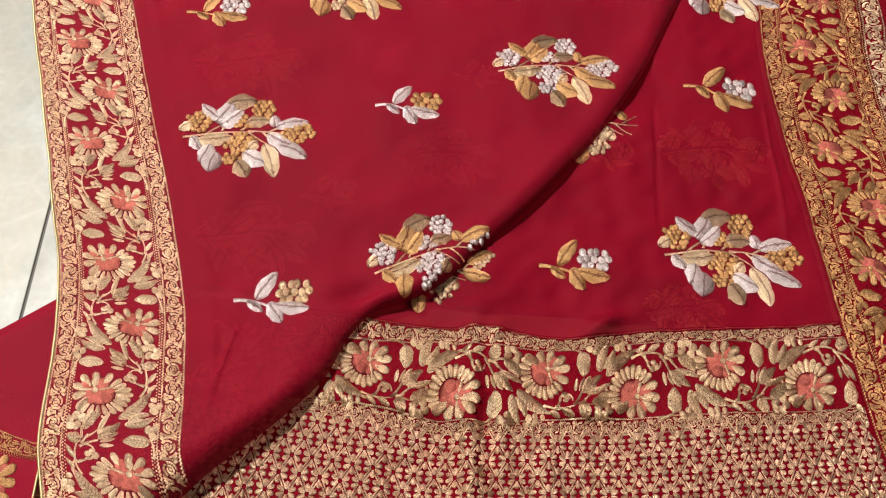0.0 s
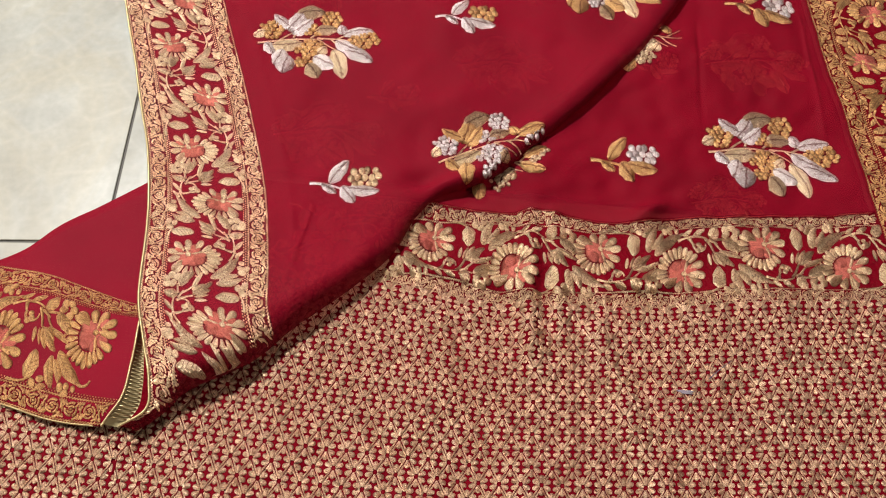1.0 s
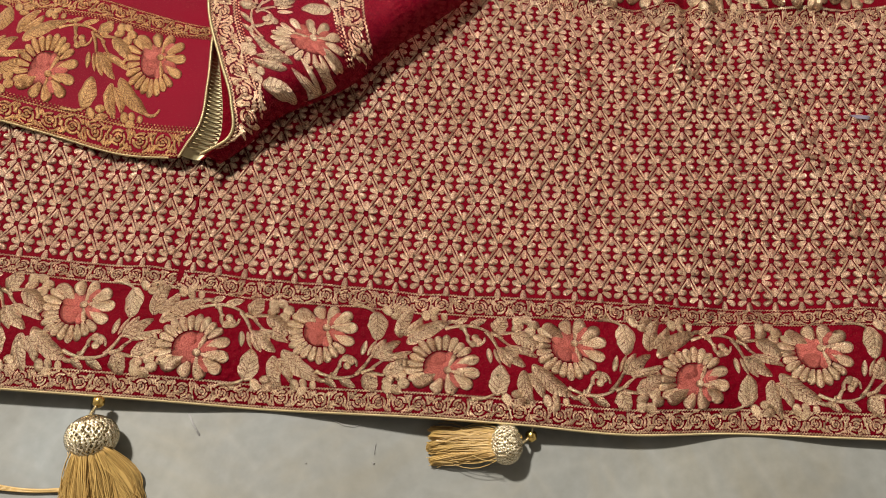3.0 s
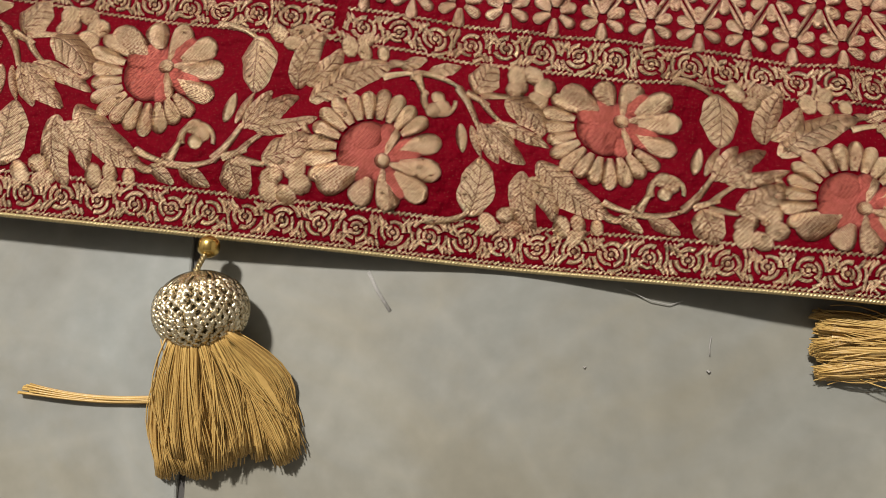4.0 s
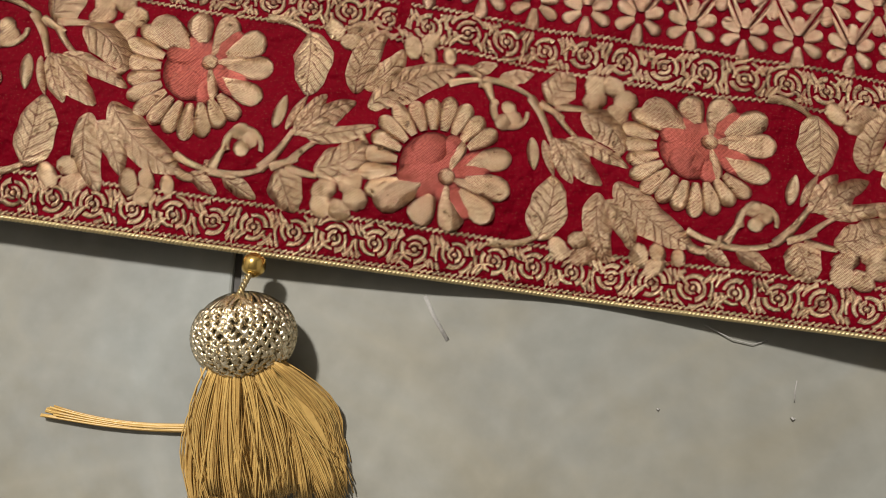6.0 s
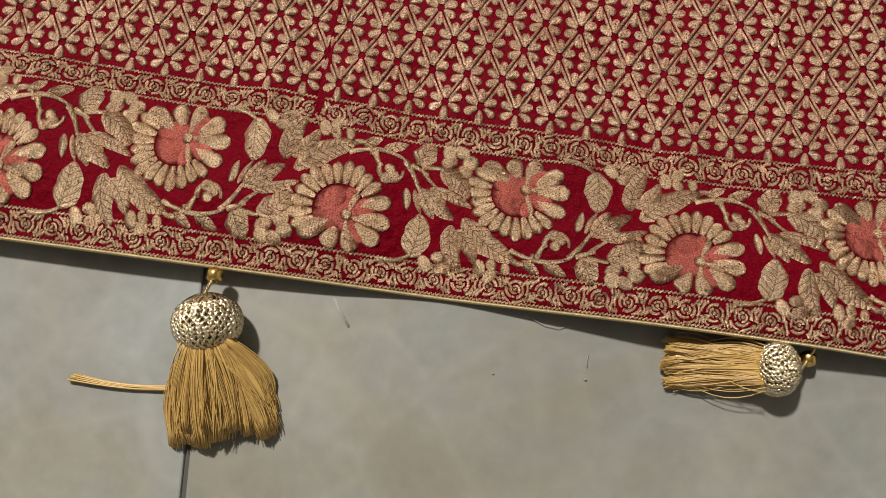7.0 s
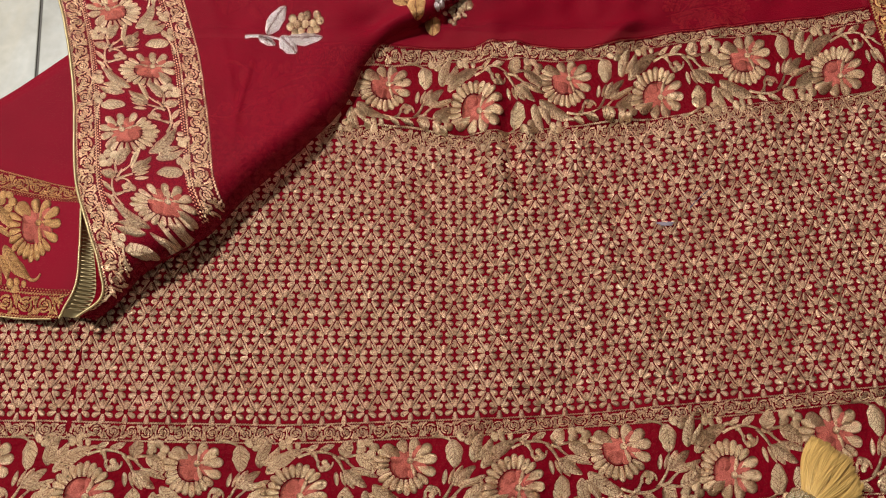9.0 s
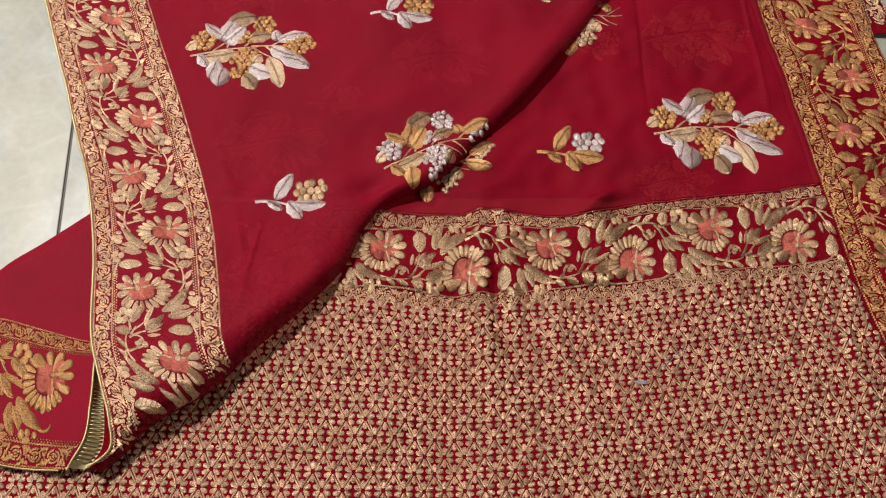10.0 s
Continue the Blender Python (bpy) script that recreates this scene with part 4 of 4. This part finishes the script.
# the hem tape seen between the two folded edges
ys = np.linspace(0.058, 0.15, 40)
cols = []
for k in range(7):
    f = k / 6
    xx = turn_right(ys) * (1 - f) + (out_x(ys) + 0.001) * f
    zz = (TURN_(turn_right(ys), ys) + 0.006 * ease((ys - 0.06) / 0.06)) * (1 - f) + (TOP(out_x(ys), ys) - 0.002) * f - 0.007 * math.sin(math.pi * f)
    cols.append(np.stack([xx, ys, np.maximum(zz, 0.004)], -1))
tape = np.stack(cols, 1).reshape(-1, 3)
mesh_ob("hem_tape", tape, [(j * 7 + i, j * 7 + i + 1, (j + 1) * 7 + i + 1, (j + 1) * 7 + i) for j in range(39) for i in range(6)], [LINING, DEEP], saree,
        "pale gold stitched hem tape", uv=tape[:, :2], index=[0 if i < 3 else 1 for j in range(39) for i in range(6)])


# ladder stitches across the tape
rungs, rr = [], []
for j in range(2, 38, 1):
    a, b = tape[j * 7], tape[j * 7 + 3]
    t = np.linspace(0.05, 0.95, 4)[:, None]
    rungs.append(a * (1 - t) + b * t + [0, 0, 0.0004])
    rr.append(0.00042)
v, f = tubes(rungs, rr, 5)
tagged(mesh_ob("hem_stitches", v, f, [CORD], saree, "gold ladder stitches"), kind="stuff")
# the far selvedge that peeps out beyond the side border
peep = sheet("under_border_panel", lambda x, y: np.maximum(LOW(x, y) - 0.0015, 0.0006), lambda s, y: side_in(y) + 0.07 + s * (0.042 + 0.002 * np.sin(y * 300) + 0.012 * ease((y - 0.5) / 0.08)), lambda s, r: 0.42 + r * 0.36 + 0 * s, 14, 120, DEEP, saree,
             "pale gold selvedge of the layer below")
scroll_strip(peep, lambda x, y: np.maximum(LOW(x, y) - 0.0013, 0.0008), banded([shifted(side_in, 0.092), shifted(side_in, 0.118)], [0, 0.026], True), 0.43, 0.77, 0.0, 0.020, tone=IVORY)

# ---- tassels ----
def tassel(label, bead_at, ball_at, r, way, spread, length, seed, tall=1.0, squash=0.86):
    """Bead, twisted string, crocheted ball and silk skirt, lying along way (degrees in the plan)."""
    g = np.random.default_rng(seed)
    top = empty("tassel", label, "tassel", "tassels along the end hem")
    ax = np.array([math.cos(radians(way)), math.sin(radians(way)), 0.0])
    sd = np.array([-ax[1], ax[0], 0.0])
    up = np.array([0, 0, 1.0])
    c = np.array(ball_at)

    def world_of(p):
        p = np.asarray(p)
        return c + p[..., :1] * ax + p[..., 1:2] * sd + p[..., 2:3] * up

    def ball(nu, nv, rad):
        v, f = [], []
        for i in range(nv + 1):
            th = math.pi * i / nv
            for k in range(nu):
                ph = 2 * math.pi * k / nu
                v.append((-rad * squash * math.cos(th), rad * math.sin(th) * math.cos(ph), rad * 0.95 * math.sin(th) * math.sin(ph)))
        for i in range(nv):
            for k in range(nu):
                f.append((i * nu + k, i * nu + (k + 1) % nu, (i + 1) * nu + (k + 1) % nu, (i + 1) * nu + k))
        return world_of(np.array(v)), f
    v, f = ball(18, 12, r * 0.90)
    core = mesh_ob("ball", v, f, [CORE], top)
    paths, rad = [], []

    def on_ball(th, ph, k=1.0):
        return np.stack([-r * squash * k * np.cos(th), r * k * np.sin(th) * np.cos(ph), r * 0.95 * k * np.sin(th) * np.sin(ph)], -1)
    for k in range(60):
        ph = 2 * math.pi * k / 60 + g.uniform(-0.05, 0.05)
        th = np.linspace(0.12, 1.0 + g.uniform(-0.1, 0.1), 8)
        paths.append(world_of(on_ball(th, ph + 0.10 * np.sin(th * 6 + k), 0.97)))
        rad.append(r * 0.053)
    for row in range(13):
        th0 = 0.95 + row * 0.158
        n = max(8, int(34 * math.sin(min(th0, 2.9))))
        for k in range(n):
            ph0 = 2 * math.pi * (k + 0.5 * (row % 2)) / n + g.uniform(-0.06, 0.06)
            for sgn in (-1, 1):
                t = np.linspace(0, 1, 4)
                th = th0 + (t - 0.5) * 0.26 + g.uniform(-0.03, 0.03)
                ph = ph0 + sgn * (0.5 - t) * 2 * math.pi / n * 0.9
                paths.append(world_of(on_ball(th, ph, 0.94) + 0.07 * r * np.sin(math.pi * t)[:, None] * on_ball(th, ph) / r))
                rad.append(r * 0.053)
    v, f = tubes(paths, rad, 4)
    tagged(mesh_ob("crochet_cover", v, f, [KNIT], core, "openwork champagne metallic crochet"), kind="stuff")
    # skirt of silk threads: gathered at the neck, then falling side by side in a flat bell
    paths, rad = [], []
    floor_z = -c[2] + 0.0006 if tall == 1.0 else -r * 0.8
    half_w = length * math.tan(radians(spread)) + r * 0.7

    def crown(u):
        return r * 1.15 * max(0.0, 1 - u * u) ** 0.5

    tufts = 11
    lean, cut, rise_ = g.normal(0, 0.05, tufts), g.uniform(0.86, 1.06, tufts), g.uniform(0.75, 1.15, tufts)
    for k in range(3000):
        m = int(g.integers(tufts))
        u = float(np.clip(-1 + 2 * (m + 0.5) / tufts + lean[m] + g.normal(0, 0.085), -1, 1))
        lay = g.uniform(0.45, 1)
        ln = length * cut[m] * (1.0 + g.uniform(-0.07, 0.04)) * (1 - 0.10 * u * u)
        t = np.linspace(0, 1, 9)
        bow = np.sin(np.minimum(t * 1.15, 1) * math.pi / 2)
        stray = g.normal(0, 0.0004) if g.uniform() < 0.9 else g.normal(0, 0.0016)
        px = r * squash * 0.62 + t * ln
        py = u * (r * 0.60 * (1 - bow) + half_w * bow) + stray * np.sin(t * 3.4 + m) + 0.0012 * math.sin(m * 2.3 + seed) * np.sin(t * 4) - lean[m] * 0.03 * t * t
        neck_z = (lay - 0.45) * r * 0.9
        ridge = 1 - 0.35 * min(1.0, abs(u + 1 - 2 * (m + 0.5) / tufts - lean[m]) / 0.15)
        end_z = floor_z + crown(u) * lay * 0.6 * rise_[m] * ridge
        mid_z = floor_z + crown(u) * lay * 1.12 * ridge * (0.8 + 0.2 * rise_[m])
        pz = neck_z * (1 - t) ** 2 + 2 * mid_z * t * (1 - t) + end_z * t * t
        paths.append(world_of(np.stack([px, py, np.maximum(pz, floor_z)], -1)))
        rad.append(np.linspace(0.00018, 0.00014, 9))
    for k in range(14):
        u = g.uniform(-1, 1)
        to = float(np.clip(u + g.normal(0, 0.5), -1, 1))
        t = np.linspace(0, 1, 9)
        px = r * 0.6 + t * length * g.uniform(0.6, 0.95)
        py = u * r * 0.6 * (1 - t) + to * half_w * t
        pz = r * 0.35 * (1 - t) ** 2 + 2 * (floor_z + crown(u) * 1.2) * t * (1 - t) + (floor_z + crown(to) * 0.7) * t * t
        paths.append(world_of(np.stack([px, py, np.maximum(pz, floor_z + 0.0004)], -1)))
        rad.append(0.00018)
    v, f = tubes(paths, rad, 4)
    tagged(mesh_ob("silk_skirt", v, f, [SILK], top, "mustard silk thread fringe"), kind="stuff")
    # the body of threads inside
    v, f = [], []
    nu, nv = 9, 15
    for j in range(nu):
        t = 0.9 * j / (nu - 1)
        bow = math.sin(min(t * 1.15, 1) * math.pi / 2)
        for k in range(nv):
            u = (-1 + 2 * k / (nv - 1)) * 0.86
            top_ = 0.35 * r * 0.9 * (1 - t) ** 2 + 2 * (floor_z + crown(u) * 0.84) * t * (1 - t) + (floor_z + crown(u) * 0.40) * t * t
            v.append((r * squash * 0.62 + t * length * (1 - 0.1 * u * u) * 0.97, u * (r * 0.60 * (1 - bow) + half_w * bow), max(floor_z, top_)))
    for j in range(nu - 1):
        for k in range(nv - 1):
            f.append((j * nv + k, (j + 1) * nv + k, (j + 1) * nv + k + 1, j * nv + k + 1))
    mesh_ob("skirt_core", world_of(np.array(v)), f, [SILK], top)
    # bead and string
    b = np.array(bead_at)
    v, f = [], []
    for i in range(13):
        th = math.pi * i / 12
        for k in range(16):
            ph = 2 * math.pi * k / 16
            w = 0.0029 * (1 + 0.03 * math.cos(6 * th))
            v.append(b + w * np.array([math.sin(th) * math.cos(ph), math.cos(th), math.sin(th) * math.sin(ph)]))
            if i < 12:
                f.append((i * 16 + k, i * 16 + (k + 1) % 16, (i + 1) * 16 + (k + 1) % 16, (i + 1) * 16 + k))
    mesh_ob("bead", v, f, [BEAD], top, "shiny gold bead")
    e = world_of(np.array([-r * squash * 0.9, 0, r * 0.25]))
    t = np.linspace(0, 1, 26)[:, None]
    line = b * (1 - t) + e * t
    tw = np.concatenate([np.sin(t * 28), np.cos(t * 28), np.sin(t * 28 + 1)], 1) * 0.00045
    v, f = tubes([line + tw, line - tw], [0.00042, 0.00042], 5)
    mesh_ob("string", v, f, [CORD], top, "twisted gold string")
    hemp = np.array([b[0], float(end_y(b[0])), float(LOW(b[0], end_y(b[0])))])
    v, f = tubes([np.array([b, (b + hemp) / 2 + [0, 0, 0.0006], hemp])], [0.0005], 5)
    mesh_ob("string", v, f, [CORD], top)
    return top


t1 = tassel("mustard silk tassel hanging below a crocheted gold ball on the tiles", (-0.2240, -0.0722, 0.0105), (-0.2232, -0.0885, 0.0112), 0.0115, -75, 18, 0.034, 3)
cord, along = [], np.linspace(0, 1, 16)
for k in range(16):
    q = k * 2.4
    wide = 0.0011 * math.sqrt(k / 16) * (1 - 0.35 * along + 0.9 * along ** 4)
    cord.append(np.stack([-0.229 - (0.0395 + 0.002 * math.sin(k * 5.1)) * along, -0.1115 - 0.0014 * np.sin(along * 3.2) + wide * math.cos(q) - 0.0022 * along,
                          0.0016 + wide * 0.8 * math.sin(q) + 0.0002 * np.sin(along * 9 + k)], -1))
v, f = tubes(cord, [0.00024] * 16, 5)
tagged(mesh_ob("loose_strand", v, f, [SILK], t1, "loose bundle of silk threads"), kind="stuff")
tassel("mustard silk tassel lying sideways half under the hem", (-0.0190, -0.0715, 0.0060), (-0.0310, -0.0765, 0.0092), 0.0092, 184, 2, 0.032, 8)
tassel("mustard silk tassel flipped up onto the brocade hem", (0.2045, -0.0580, 0.0110), (0.2160, -0.0520, 0.0175), 0.0102, 40, 20, 0.033, 12, tall=0.5)

# ---- chalk marks, lint and hairs ----
o = Ornament(LOW)
o.stroke(0.1525, 0.1180, -8, 0.012, 0.0022, 20, PEN, "leaf", 0.0002, 8, 0.0008)
o.stroke(0.155, 0.1165, 10, 0.008, 0.0016, -20, PEN, "leaf", 0.0002, 8, 0.0008)
o.stroke(0.1745, 0.128, 45, 0.021, 0.0007, -6, PEN, "bar", 0.0002, 9, 0.0009)
tagged(o.link("chalk_mark", None), "blue tailor's chalk lines on the gold brocade", "chalk mark")


def lint(label, pts, r):
    v, f = tubes([np.array(pts)], [r], 5)
    tagged(mesh_ob("lint", v, f, [FLUFF]), label, "lint")


lint("short dark hair on the floor tile", [(-0.0925, -0.0800, 0.0005), (-0.0928, -0.0825, 0.0006), (-0.0926, -0.0850, 0.0005)], 0.00016)
lint("dark speck of lint on the floor tile", [(-0.0930, -0.0888, 0.0005), (-0.0926, -0.0893, 0.0007), (-0.0922, -0.0890, 0.0005)], 0.0003)
lint("pale thread lying by the cloth hem", [(-0.116, -0.0700, 0.0006), (-0.109, -0.0725, 0.001), (-0.104, -0.0730, 0.0008), (-0.1005, -0.0715, 0.0006)], 0.00014)
lint("faint dried streak on the floor tile", [(-0.1840, -0.0731, -0.0004), (-0.1810, -0.0778, -0.0003), (-0.1770, -0.0829, -0.0004)], 0.0007)
lint("dark speck of lint on the floor tile", [(-0.1250, -0.0915, 0.0004), (-0.1247, -0.0918, 0.0006), (-0.1244, -0.0914, 0.0004)], 0.0002)

# ---- floor tiles ----
plate = tile_mesh()
turn = math.atan(0.0902)
for i in range(-4, 5):
    for j in range(-4, 5):
        a, b = (i + 0.5) * T, (j + 0.5) * T
        m = Matrix.Translation(Vector((-0.2545 + a * math.cos(turn) - b * math.sin(turn), 0.192 + a * math.sin(turn) + b * math.cos(turn), 0)) * U) @ Matrix.Rotation(turn, 4, "Z")
        if abs(m.translation.x) > HW + 0.2 or abs(m.translation.y) > HW + 0.2:
            continue
        t = new("tile", plate)
        t.parent, t.matrix_basis = floor, m
